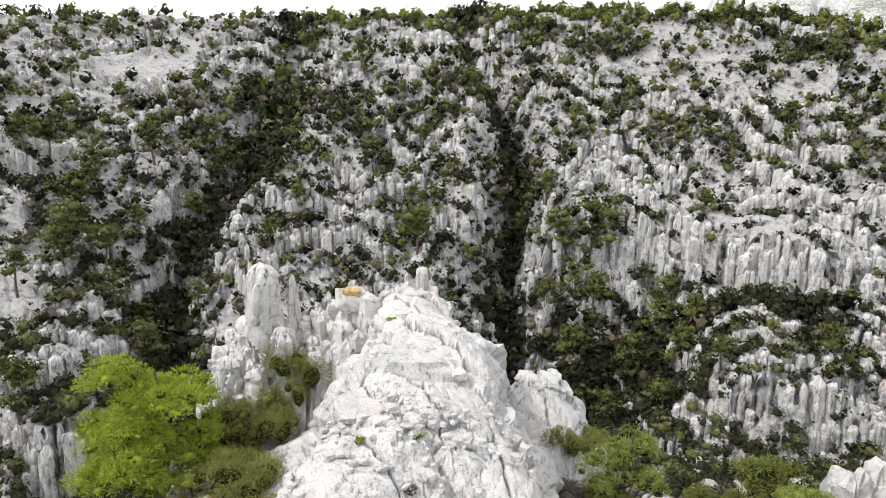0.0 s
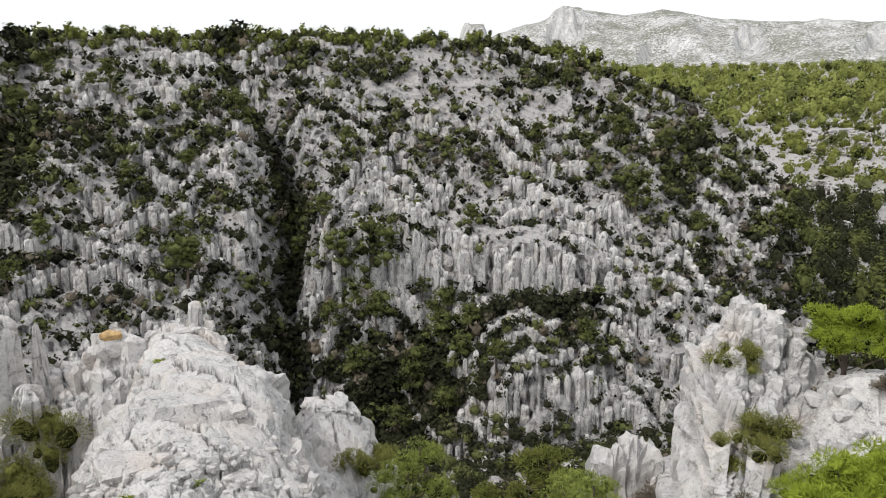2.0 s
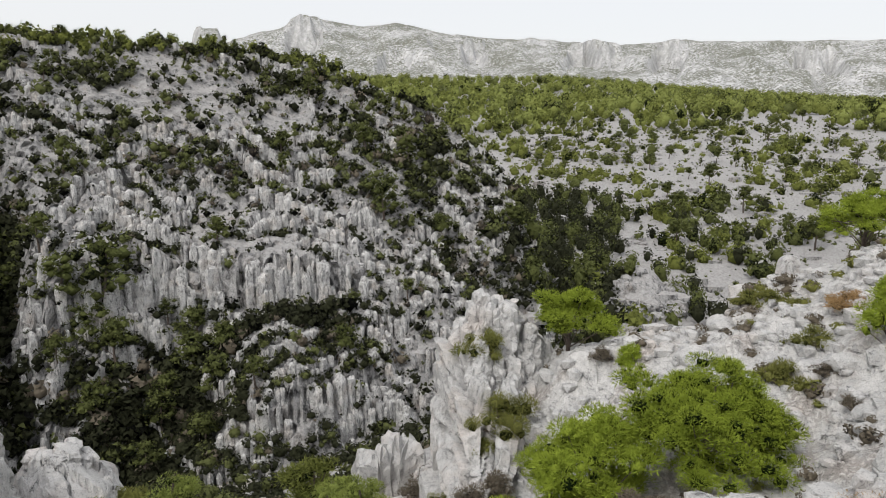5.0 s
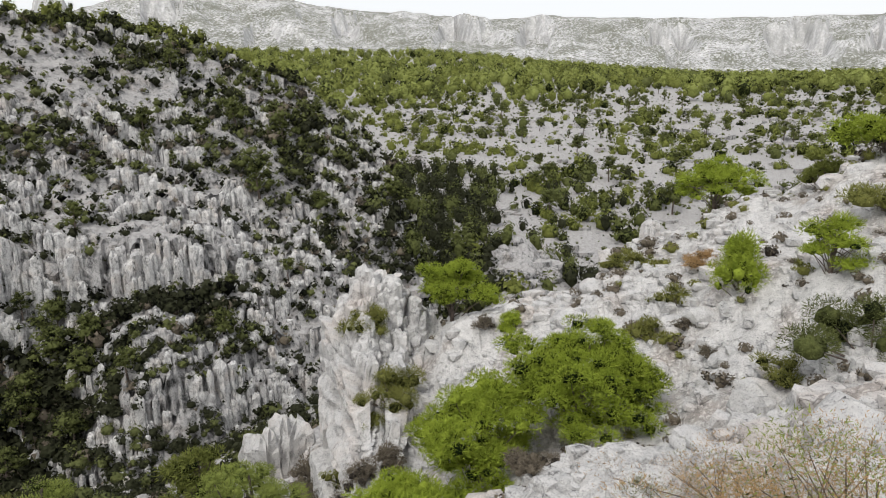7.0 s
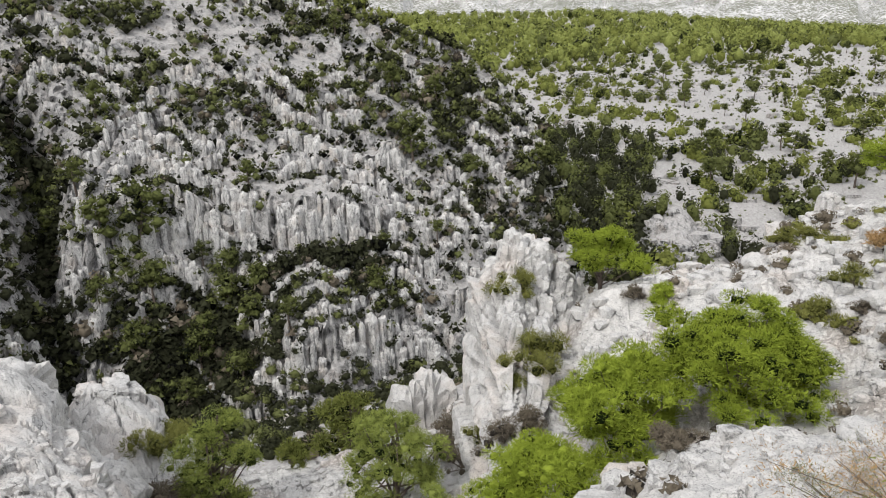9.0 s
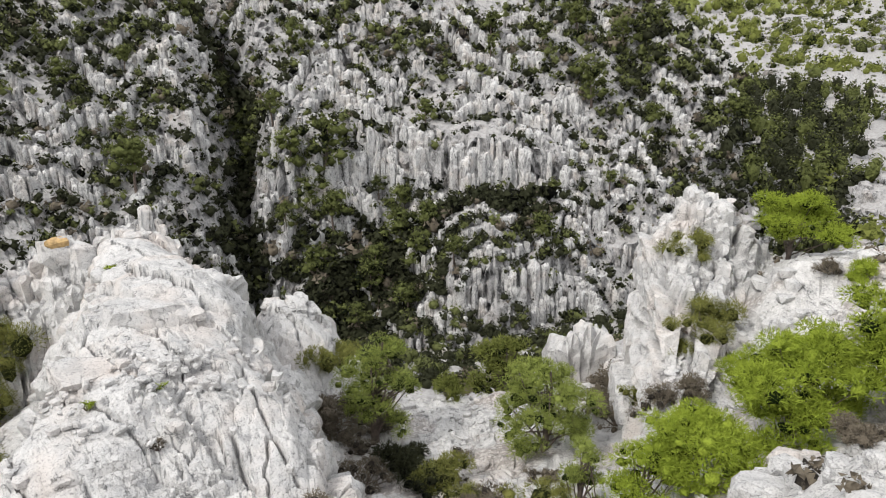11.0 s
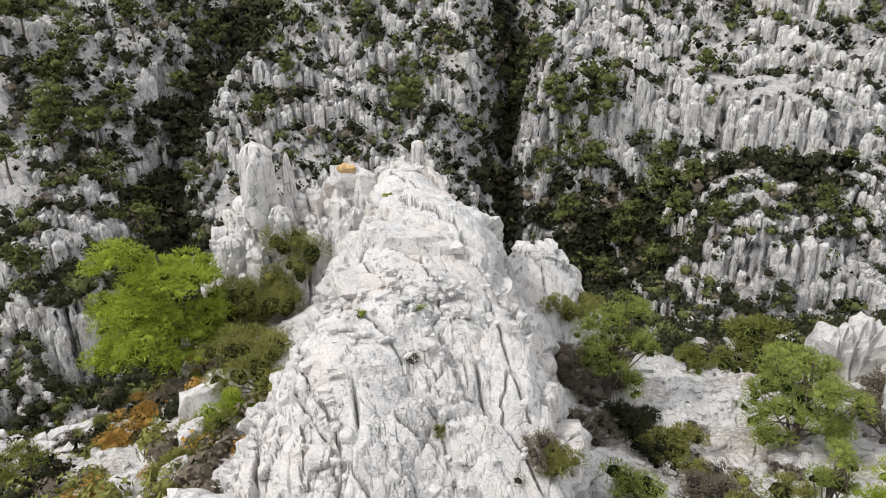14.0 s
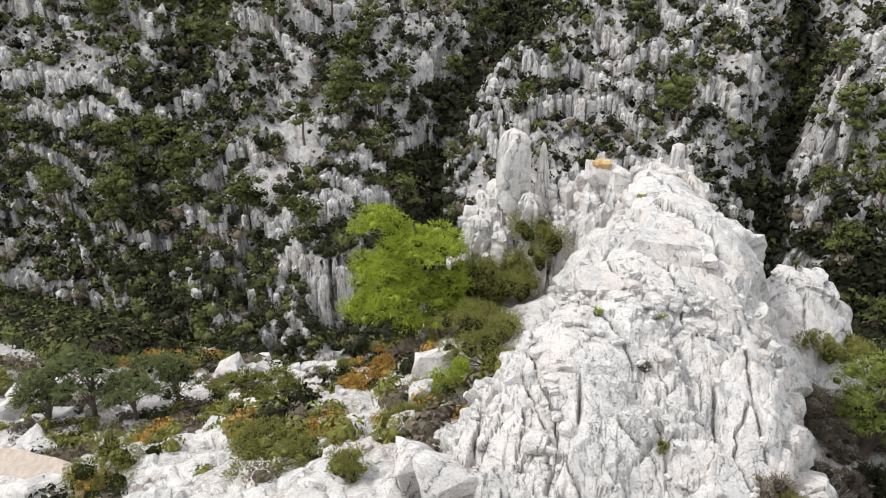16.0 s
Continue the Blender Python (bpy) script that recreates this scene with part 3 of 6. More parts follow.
def height(az, r):
    """The ground's height at bearings (degrees, to the right of +y) and distances."""
    az, r = np.broadcast_arrays(np.asarray(az, float), np.asarray(r, float))
    x, y = r * np.sin(np.radians(az)), r * np.cos(np.radians(az))
    # near ground, along the bearings
    near = np.zeros(az.shape)
    at = np.clip(np.searchsorted(BEARINGS, az) - 1, 0, len(BEARINGS) - 2)
    for k in range(len(BEARINGS) - 1):
        here = at == k
        if here.any():
            f = ease(BEARINGS[k], BEARINGS[k + 1], az[here])
            near[here] = (1 - f) * np.interp(r[here], STATIONS, lines[BEARINGS[k]]) + f * np.interp(r[here], STATIONS, lines[BEARINGS[k + 1]])
    rt = toe(az)
    rc, zc = crest(az)
    out = beyond(az, r)
    foot = np.where(az > 45, np.minimum(out, FLOOR + 5 * ease(45, 70, az)), FLOOR)
    floor = near + (foot - near) * ease(0, 1, np.clip((r - 42) / np.maximum(rt - 42, 1), 0, 1)) * (r > 42)
    # the far wall, in steps and upright blocks
    s = (r - rt) / np.maximum(rc - rt, 1)
    inside = (s > -0.15) & (s < 1.3) & (abs(az) < 80)
    z = np.where(s < 0, floor, FLOOR)
    u, v = np.radians(az) * 95, s * 68
    if inside.any():
        ui, vi, si, azi = u[inside], v[inside], s[inside], az[inside]
        q, phase, hard, bare = tiers(azi, si)
        sj = si + 0.02 * rough(ui / 5, vi / 8, octaves=3, seed=13)
        fl = np.floor(q)
        climb = (fl + (1 - hard) * (q - fl) + hard * ease(0.5, 0.74, q - fl) - phase) / STEPS
        band = ease(6, 9, azi) * ease(34, 31, azi)
        climb = climb + band * (0.07 * (ease(0.272, 0.292, sj) - ease(0.292, 0.5, sj)) - 0.035 * ease(0.1, 0.24, si) * ease(0.3, 0.26, sj))
        climb = climb + foot_cliff(azi) * 0.12 * (ease(0.03, 0.055, sj) - ease(0.055, 0.4, sj))
        rise = (zc - FLOOR)[inside] * np.clip(climb, -0.2, 1.05)
        ga, gb, gc, gd = gullies(azi, si)
        butt = gully(azi, si, 4.6, 0.6, 1.3)
        dip = (6.0 * ga + 10.0 * gb + 2.5 * gc + 4.0 * gd) * ease(1.02, 0.8, si) * ease(-0.1, 0.1, si) + 6.5 * alcove(azi, si)
        w = FLOOR + rise - dip + 2.4 * butt * ease(1.0, 0.75, si) * ease(0, 0.15, si) + 0.8 * rough(ui / 3, vi / 3, seed=21) * (0.4 + bare)
        z[inside] = np.where(si < 0, floor[inside] + (w - FLOOR) * ease(-0.15, 0, si), w)
    # behind the upper edge
    fall = along(az, (-90, 28, 34, 60), (0.012, 0.012, 0.75, 0.75))
    back = np.maximum(out, zc - fall * (r - rc))
    t = ease(1.0, 1.08, s)
    z = np.where(s > 1.0, z * (1 - t) + back * t, z)
    open_side = ease(49, 55, az) + ease(-75, -88, az)
    plain = np.where(r < rt, floor, np.maximum(out, foot))
    plain = np.where(az < -70, floor, plain)
    z = z * (1 - open_side) + plain * open_side
    # the rounded crag on the valley slope
    z = z + 7.0 * np.exp(-(((az - 56) / 2.6) ** 2) - ((r - 113) / 8.0) ** 2)
    # roughness that grows with distance, and broken ground close by
    z = z + 0.035 * np.minimum(r, 60) * rough(x / 3.1, y / 3.1, seed=31) * ease(0.5, 6, r)
    close = ease(1.5, 5, r) * ease(60, 40, r)
    if (close > 0).any():
        here = close > 0
        e, who = cells(x[here] / 1.1 + 0.5 * rough(x[here] / 2, y[here] / 2, seed=35), y[here] / 1.1, seed=37)
        z[here] += close[here] * (0.22 * (who - 0.5) - 0.08 * np.exp(-((e / 0.15) ** 2)) + 0.75 * rough(x[here] / 1.4, y[here] / 1.4, octaves=6, seed=39))
    far = ease(300, 1500, r)
    z = z + far * (10 * rough(x / 90, y / 90, octaves=5, seed=41)) * ease(49, 1500, r) + ease(1500, 1700, r) * ease(2150, 2050, r) * (22 * ease(2130, 2060, r) * rough(az / 1.5, r / 160, octaves=5, seed=43) + 300 * np.clip((r - 1500) / 600, 0, 1) * np.clip((2100 - r) / 600, 0, 1) * np.abs(rough(az / 2.6 + r / 500, r / 420, octaves=4, seed=44)))
    return z


fine = np.arange(-60.0, 88.0, 0.25)
coarse = np.arange(88.0, 300.0, 4.0)
bear = np.concatenate([fine, coarse])
turned = (bear + 180) % 360 - 180
near_r = np.concatenate([np.geomspace(0.02, 5, 30)[:-1], np.geomspace(5, 52, 115)[:-1]])
far_r = np.concatenate([np.geomspace(145, 1450, 76)[1:-1], np.arange(1450, 2160, 13.0), np.geomspace(2180, 4900, 10)])
# rows over the wall are spread evenly along its surface, so that steep faces get as many as flat ones
probe = np.arange(52, 145.01, 0.2)
PA, PR = np.meshgrid(turned, probe)
PZ = height(PA, PR)
step = np.hypot(0.2, np.minimum(abs(np.diff(PZ, axis=0)), 1.0))
kernel = np.ones(9) / 9
for k in range(len(step)):
    step[k] = np.convolve(np.concatenate([step[k, -4:], step[k], step[k, :4]]), kernel, "valid")
run = np.concatenate([np.zeros((1, len(bear))), np.cumsum(step, axis=0)])
WALL_ROWS = 200
wall_r = np.stack([np.interp(np.linspace(0, run[-1, c], WALL_ROWS), run[:, c], probe) for c in range(len(bear))], 1)
RR = np.concatenate([np.repeat(near_r[:, None], len(bear), 1), wall_r, np.repeat(far_r[:, None], len(bear), 1)])
AZ = np.repeat(turned[None, :], len(RR), 0)
ZZ = height(AZ, RR)
# steep faces are broken into upright blocks that stand in and out, with open joints
drop = np.gradient(ZZ, axis=0) / np.maximum(np.gradient(RR, axis=0), 0.02)
side = np.gradient(ZZ, axis=1) / (np.radians(0.25) * RR)
steep = np.hypot(drop, np.clip(side, -3, 3))
face = ease(0.5, 1.3, steep) * ease(40, 56, RR) * ease(230, 140, RR)
face = face * (1 - bare_soil(AZ, wall_share(AZ, RR)))
U = np.radians(AZ) * 95 + 1.3 * rough(np.radians(AZ) * 95 / 4, ZZ / 5, RR / 9, seed=47)
here = face > 0.01
u, zz = U[here], ZZ[here]
e1, w1 = cells(u / 1.7, zz / 2.8 + 0.5 * rough(u / 2, zz / 2, seed=48), seed=49)
e2, w2 = cells(u / 0.8 + 7, zz / 1.3, seed=50)
push = np.zeros(RR.shape)
push[here] = face[here] * (1.2 * (w1 - 0.5) + 0.4 * (w2 - 0.5) - 1.0 * np.exp(-((e1 / 0.09) ** 2)) + 0.8 * rough(u / 1.6, zz / 1.2, RR[here] / 3, octaves=4, seed=51))
RQ = RR - push
ZZ = ZZ + 0.15 * push
verts = np.stack([RQ * np.sin(np.radians(AZ)), RQ * np.cos(np.radians(AZ)), ZZ], -1).reshape(-1, 3)
faces = grid_faces(len(RR), len(bear), True)[:, ::-1]
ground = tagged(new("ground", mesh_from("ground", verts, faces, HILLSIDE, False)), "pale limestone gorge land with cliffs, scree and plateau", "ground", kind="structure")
ground.data.materials.append(RUBBLE)
ground.data.materials.append(MOUNTAIN)
middle = RR[:-1] * 1.0
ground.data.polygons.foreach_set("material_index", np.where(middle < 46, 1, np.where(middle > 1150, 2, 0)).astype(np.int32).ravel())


def at(az, r, lift=0.0):
    """A place on the ground."""
    return np.stack([r * np.sin(np.radians(az)), r * np.cos(np.radians(az)), height(az, r) + lift], -1)

# ---------------------------------------------------------------- outcrops of bare rock that stand on the ground
def blocky(x, y, z, size, seed):
    """Height of broken blocks with open joints: large slabs, smaller blocks and grain, about -1 to 1."""
    wx, wy = x + 0.5 * size * rough(x / size, y / size, z / size, seed=seed), y + 0.5 * size * rough(x / size + 9, y / size, z / size, seed=seed + 1)
    slant = 0.45 * wy
    e1, w1, t1 = tilted_cells((wx + slant) / size / 1.25, wy / size / 2.6, seed=seed + 2)
    e2, w2, t2 = tilted_cells((wx - 0.3 * wy) / size * 1.7, wy / size * 1.0, seed=seed + 3)
    e3, w3, t3 = tilted_cells(wx / size * 4.6, wy / size * 3.6, seed=seed + 5)
    patchy = ease(0.42, 0.62, bumps(x / size / 1.7, y / size / 2.2, seed=seed + 6))
    lump = 0.8 * (w1 - 0.5) + 1.7 * t1 + (0.3 + 0.5 * patchy) * (0.6 * (w2 - 0.5) + 1.1 * t2) + (0.12 + 0.3 * patchy) * (0.6 * (w3 - 0.5) + t3)
    joint = 0.55 * np.exp(-((e1 / 0.045) ** 2)) * (w1 > 0.3) + 0.25 * np.exp(-((e2 / 0.06) ** 2)) * (0.3 + 0.7 * patchy) * (w2 > 0.3) + 0.1 * patchy * np.exp(-((e3 / 0.12) ** 2))
    q = (0.42 * wy + 0.22 * wx) / size + 0.8 * rough(x / size / 2, y / size / 2, seed=seed + 10)
    ledge = (np.floor(q) + ease(0.7, 0.95, q - np.floor(q))) - q
    return lump + 0.35 * ledge - joint + 0.5 * rough(x / size * 0.9, y / size * 0.7, z / size, octaves=6, seed=seed + 4)


def sight(top, az, el, rs):
    """Where a bearing and slope from the lookout first meet an outcrop."""
    r = np.arange(rs[0], rs[-1], 0.05)
    over = top(np.full(r.shape, float(az)), r) > r * math.tan(radians(el))
    k = r[int(np.argmax(over))]
    return k * math.sin(radians(az)), k * math.cos(radians(az))


def outcrop(name, label, azs, rs, top, lump, size, seed, cracks=()):
    """A rock sheet over a sector of bearings and distances; top gives its height, and faces are broken up along the way they face."""
    A, Rr = np.meshgrid(azs, rs)
    z = top(A, Rr)
    x, y = Rr * np.sin(np.radians(A)), Rr * np.cos(np.radians(A))
    slope_r = np.gradient(z, axis=0) / np.gradient(Rr, axis=0)
    slope_a = np.gradient(z, axis=1) / (np.radians(np.gradient(A, axis=1)) * Rr)
    steep = np.sqrt(slope_r**2 + slope_a**2)
    face = ease(0.7, 2.0, steep)
    d = lump * blocky(x, y, z, size, seed) * (1 - 0.75 * face)
    # steep faces: upright ribs pushed in and out
    u = np.radians(A) * 22 + 0.6 * Rr * np.sign(slope_a) * 0.3
    e, who, tip = tilted_cells(u / (0.6 * size) + 0.4 * rough(u, z / 2, seed=seed + 7), z / (2.4 * size), seed=seed + 8)
    e2, who2, tip2 = tilted_cells(u / (0.24 * size) + 0.3 * rough(u * 2, z, seed=seed + 11), z / (0.8 * size), seed=seed + 12)
    push = face * lump * (1.6 * (who - 0.5) + 1.6 * tip - 0.9 * np.exp(-((e / 0.08) ** 2)) + 0.5 * (who2 - 0.5) + 0.5 * tip2 - 0.3 * np.exp(-((e2 / 0.1) ** 2)) + 0.35 * rough(u * 1.2, z * 0.8, Rr, octaves=5, seed=seed + 9))
    for run_ in cracks:
        spots = [sight(top, *p, rs) for p in run_]
        for (x0, y0), (x1, y1) in zip(spots, spots[1:]):
            t = np.clip(((x - x0) * (x1 - x0) + (y - y0) * (y1 - y0)) / ((x1 - x0) ** 2 + (y1 - y0) ** 2 + 1e-6), 0, 1)
            away = np.hypot(x - x0 - t * (x1 - x0), y - y0 - t * (y1 - y0)) + 0.2 * np.abs(rough(x * 1.9, y * 1.9, octaves=5, seed=seed + 20))
            d = d - 0.3 * np.exp(-((away / 0.036) ** 2))
    # the borders dive under the ground
    rows_, cols_ = np.indices(z.shape)
    rim = np.minimum(np.minimum(rows_, len(rs) - 1 - rows_), np.minimum(cols_, len(azs) - 1 - cols_))
    held = ease(0, 14, rim.astype(float))
    d, push, z = d * held, push * held, z - 1.2 * (1 - held)
    n = np.sqrt(1 + steep**2)
    out_r, out_a = -slope_r / n, -slope_a / n
    z = z + d + push / n
    Rq = Rr + push * out_r
    side = push * out_a
    a = np.radians(A)
    v = np.stack([Rq * np.sin(a) + side * np.cos(a), Rq * np.cos(a) - side * np.sin(a), z], -1).reshape(-1, 3)
    me = mesh_from(name, v, grid_faces(len(rs), len(azs))[:, ::-1], LIMESTONE, False)
    return tagged(new(name, me), label, "rock")


def ridge_top(A, r):
    """The spine that runs away from the lookout, its end summit, and the fin that joins it to the spires."""
    x, y = r * np.sin(np.radians(A)), r * np.cos(np.radians(A))
    base = height(A, r) - 0.7
    spine = np.interp(y, (5, 7, 9, 12, 14.5, 15.6, 16.6, 18.5, 20.5, 24, 25.5, 27, 28.5, 31), (-10.5, -9.2, -8.3, -7.2, -7.3, -7.1, -6.85, -6.85, -7.3, -7.4, -7.7, -8.8, -12, -19))
    left = np.interp(y, (5, 8.2, 9, 10.4, 12.4, 15.7, 19, 26, 29), (-5.0, -4.1, -3.9, -3.5, -3.1, -2.7, -2.4, -2.6, -2.2)) + 0.7 * rough(y / 2.2, x * 0 + 3, seed=71)
    right = np.interp(y, (5, 8.5, 10, 12, 14.6, 19, 24, 27), (2.6, 2.2, 2.1, 1.9, 1.8, 1.5, 0.1, -0.6)) + 0.7 * rough(y / 2.4, x * 0 + 8, seed=72)
    mid, half = (left + right) / 2, (right - left) / 2
    out = np.maximum(left - x, x - right)
    dome = 0.55 * (1 - np.clip(abs(x - mid) / half, 0, 1) ** 2.2)
    steepness = np.where(x < mid, 1.7, 2.0)
    a = spine + dome - np.where(out > 0, steepness * out + 0.4 * np.maximum(out, 0) ** 0.7, 0) - 0.5 * ease(-0.7, 0.3, out)
    # the fin
    fin_r = np.interp(A, (-22, -12, -5), (26.5, 26.5, 25.5))
    fin_el = np.interp(A, (-23, -21.2, -20.5, -19, -17.6, -17.0, -13.4, -12.4, -11.0, -9.6, -9.2, -7.2, -6.0, -4), (-28, -25.2, -23.8, -20.5, -18.6, -18.2, -18.6, -18.2, -18.6, -18.4, -16.9, -16.8, -17.6, -30))
    ahead = fin_r - r
    b = fin_r * np.tan(np.radians(fin_el)) - 40 * ease(-21.5, -23.5, A) - np.where(ahead > 0, 1.5 * np.maximum(ahead - 0.4, 0), 2.6 * np.maximum(-ahead - 0.7, 0))
    # the rounded knob behind the right flank
    kx, ky = x - 3.8, y - 25.6
    c = -10.8 - 0.36 * np.abs(kx) ** 1.7 * np.where(kx > 0, 1.5, 1.4) - 0.30 * np.maximum(-ky, 0) ** 2 * 0.35 - 0.5 * np.maximum(ky, 0) ** 2
    return np.maximum(np.maximum(a, b), np.maximum(c, base))


# long open joints on the ridge, by bearing and slope of the sight line
RIDGE_CRACKS = (
    ((0.6, -27.8), (2.1, -28.6), (3.5, -29.0)),
    ((3.6, -25.6), (4.4, -27.5), (5.3, -30.1), (6.2, -32.9), (8.3, -37.0)),
    ((-14.8, -33.3), (-13.7, -35.3), (-12.5, -37.6)),
    ((-9.6, -26.8), (-7.4, -27.4), (-4.8, -27.4)),
    ((-3.2, -32.0), (-2.1, -33.4), (-1.7, -34.8)),
    ((-9.3, -33.5), (-9.2, -35.8), (-9.3, -37.9)),
    ((2.8, -32.3), (3.5, -35.1), (4.5, -37.8)),
    ((-5.3, -36.7), (-3.2, -37.8), (-0.3, -37.8)),
)
ridge = outcrop("rock_ridge", "pale fractured limestone ridge running out over the gorge", np.arange(-34, 19, 0.16), np.geomspace(6, 31, 260), ridge_top, 0.37, 1.0, 101, RIDGE_CRACKS)


def spur_top(A, r):
    """The right-hand crag: a sharp prow over the gorge and the rising rim behind the pines."""
    base = height(A, r) - 0.6
    el = np.interp(A, (35.5, 37.5, 38.6, 39.3, 40.2, 41.4, 42.4, 43.1, 43.9, 44.4, 45.2, 46.2, 48, 51), (-37, -33, -29, -24, -19.5, -16.2, -14.4, -13.9, -15.0, -14.5, -14.6, -16.4, -17.4, -19))
    cr = np.interp(A, (36, 40, 43, 47, 51), (22.5, 23.0, 23.8, 24, 24))
    front = np.maximum(cr - r - 0.3, 0)
    z = cr * np.tan(np.radians(el)) - np.where(r < cr, 0.9 * np.minimum(front, 2.2) + 0.25 * np.maximum(front - 2.2, 0), 2.4 * np.maximum(r - cr - 0.8, 0))
    return np.maximum(z, base)


spur = outcrop("rock_spur", "sharp pale limestone crag dropping into the gorge", np.arange(34, 52, 0.08), np.geomspace(15, 29, 260), spur_top, 0.7, 0.9, 131)


def column(name, label, az, r, foot, head, wide, deep, seed, lean=0.0, point=0.0):
    """An upright pinnacle: rings that narrow unevenly to a broken top, fluted by joints."""
    rows, cols = 44, 52
    t = np.linspace(0, 1, rows)[:, None]
    a = np.linspace(0, 2 * np.pi, cols, endpoint=False)[None, :]
    size = np.where(t < 0.9, 1.0 - 0.28 * t + 0.35 * ease(0.35, 0, t), (1.0 - 0.28 * t) * np.sqrt(np.clip(1 - ((t - 0.9) / 0.1) ** 2, 0, 1)))
    size = size * (1 - point * ease(0.45, 1.0, t))
    ca, sa = np.cos(a), np.sin(a)
    z = foot + (head - foot) * t + 0 * a
    e, who = cells(a / 2 / np.pi * 9 + 0 * t + 0.4 * rough(a * 2, t * 6, seed=seed), t * 3.2 + 0 * a, seed=seed + 1)
    rad = 1 + 0.5 * (who - 0.5) - 0.3 * np.exp(-((e / 0.07) ** 2)) + 0.6 * rough(ca * 1.6 + seed, sa * 1.6, z * 0.9, octaves=5, seed=seed + 2)
    across, through_ = wide * size * rad * np.sign(ca) * abs(ca) ** 0.8, deep * size * rad * np.sign(sa) * abs(sa) ** 0.8
    px, py = r * math.sin(radians(az)), r * math.cos(radians(az))
    x = across * math.cos(radians(az)) + through_ * math.sin(radians(az)) + lean * t
    y = -across * math.sin(radians(az)) + through_ * math.cos(radians(az))
    z = z + 0.25 * rough(across * 1.5, through_ * 1.5, seed=seed + 5) * t
    v = np.stack([x + px, y + py, z], -1).reshape(-1, 3)
    v = np.concatenate([v, [[px + lean, py, head]]])
    f = grid_faces(rows, cols, True)
    last = (rows - 1) * cols
    cap = np.array([[last + k, last + (k + 1) % cols, len(v) - 1, len(v) - 1] for k in range(cols)])
    me = mesh_from(name, v, np.concatenate([f, cap]), LIMESTONE, False)
    return tagged(new(name, me), label, "rock")


column("rock_spire", "tall blunt limestone pinnacle with a pink stained face", -15.95, 26.3, -13.5, -6.3, 0.84, 0.75, 211, 0.1)
column("rock_spire", "slender pointed limestone pinnacle beside the blunt one", -12.95, 26.3, -12.5, -6.8, 0.44, 0.45, 223, -0.1, 0.6)
column("rock_spire", "low broken limestone pinnacle at the foot of the fin", -18.6, 25.4, -13.5, -9.6, 0.7, 0.7, 227)
column("rock_spire", "low broken limestone pinnacle at the foot of the fin", -14.2, 25.3, -13.5, -8.6, 0.55, 0.6, 229)
column("rock_stump", "small pale rock stump among bushes on the cliff", 0.0 - 1.9, 62, -22, -15.6, 0.75, 0.8, 233)
column("rock_tooth", "pointed limestone tooth on top of the crag", 42.9, 23.4, -8, -5.75, 0.3, 0.4, 239, 0.0, 0.5)
column("rock_block", "rounded limestone block on top of the crag", 45.1, 23.6, -8, -5.9, 0.45, 0.5, 241)
column("white_boulder", "upright white boulder on the rim", 66.7, 27.5, -6.5, -4.45, 0.42, 0.4, 257)


# single blocks that lie on or lean against the ridge
def block(name, label, az, r, z, size, seed, parent=None, tilt=(0, 0, 0)):
    """A broken block: a hull of random corners, split once and roughened."""
    gen = np.random.default_rng(seed)
    bm = bmesh.new()
    pts = gen.normal(size=(26, 3))
    pts = np.sign(pts) * (np.abs(pts) / np.abs(pts).max(axis=1, keepdims=True)) ** 0.75 * gen.uniform(0.75, 1.0, (26, 1))
    for p in pts:
        bm.verts.new(Vector(p * np.array(size)))
    hull = bmesh.ops.convex_hull(bm, input=bm.verts)
    bmesh.ops.delete(bm, geom=[v for v in hull["geom_interior"] if isinstance(v, bmesh.types.BMVert)], context="VERTS")
    bmesh.ops.subdivide_edges(bm, edges=bm.edges[:], cuts=3, use_grid_fill=True)
    bm.normal_update()
    for v in bm.verts:
        v.co += v.normal * 0.10 * min(size) * noise.fractal(v.co * 2.0 / max(size) + Vector((seed, 0, 0)), 0.8, 2.0, 4)
    me = bpy.data.meshes.new(name)
    bm.to_mesh(me)
    bm.free()
    me.materials.append(LIMESTONE)
    ob = new(name, me)
    ob.matrix_world = pose(r * math.sin(radians(az)), r * math.cos(radians(az)), z, *tilt)
    if parent:
        ob.parent = parent
        return tagged(ob, label)
    return tagged(ob, label, "rock")


def on_ridge(az, r, up=0.0):
    return float(ridge_top(np.array([float(az)]), np.array([float(r)]))[0]) + up


block("wedge_block", "wedge-shaped grey block lying on the ridge", -8.0, 13.9, on_ridge(-8.0, 13.9, 0.1), (0.62, 0.42, 0.3), 1, ridge, (8, 14, 30))
block("ledge_block", "overhanging slab on the ridge", -3.0, 15.9, on_ridge(-3.0, 15.9, -0.12), (1.0, 0.6, 0.4), 2, ridge, (-6, 5, -12))
block("cap_block", "rounded block with an orange lichen cap", -8.3, 25.6, on_ridge(-8.3, 25.6, 0.15), (0.62, 0.5, 0.55), 3, ridge, (0, 6, 20))
block("side_block", "broken block beside the cap block", -6.8, 25.3, on_ridge(-6.8, 25.3, 0.05), (0.45, 0.5, 0.5), 4, ridge, (0, -10, 50))
block("leaning_slab", "upright slab leaning on the ridge's foot", -25.0, 9.8, on_ridge(-25.0, 9.8, 0.3), (0.42, 0.55, 0.75), 5, ridge, (10, -16, 20))
block("leaning_slab", "upright slab leaning on the ridge's foot", -27.5, 9.4, on_ridge(-27.5, 9.4, 0.2), (0.3, 0.5, 0.7), 6, ridge, (6, -20, 10))
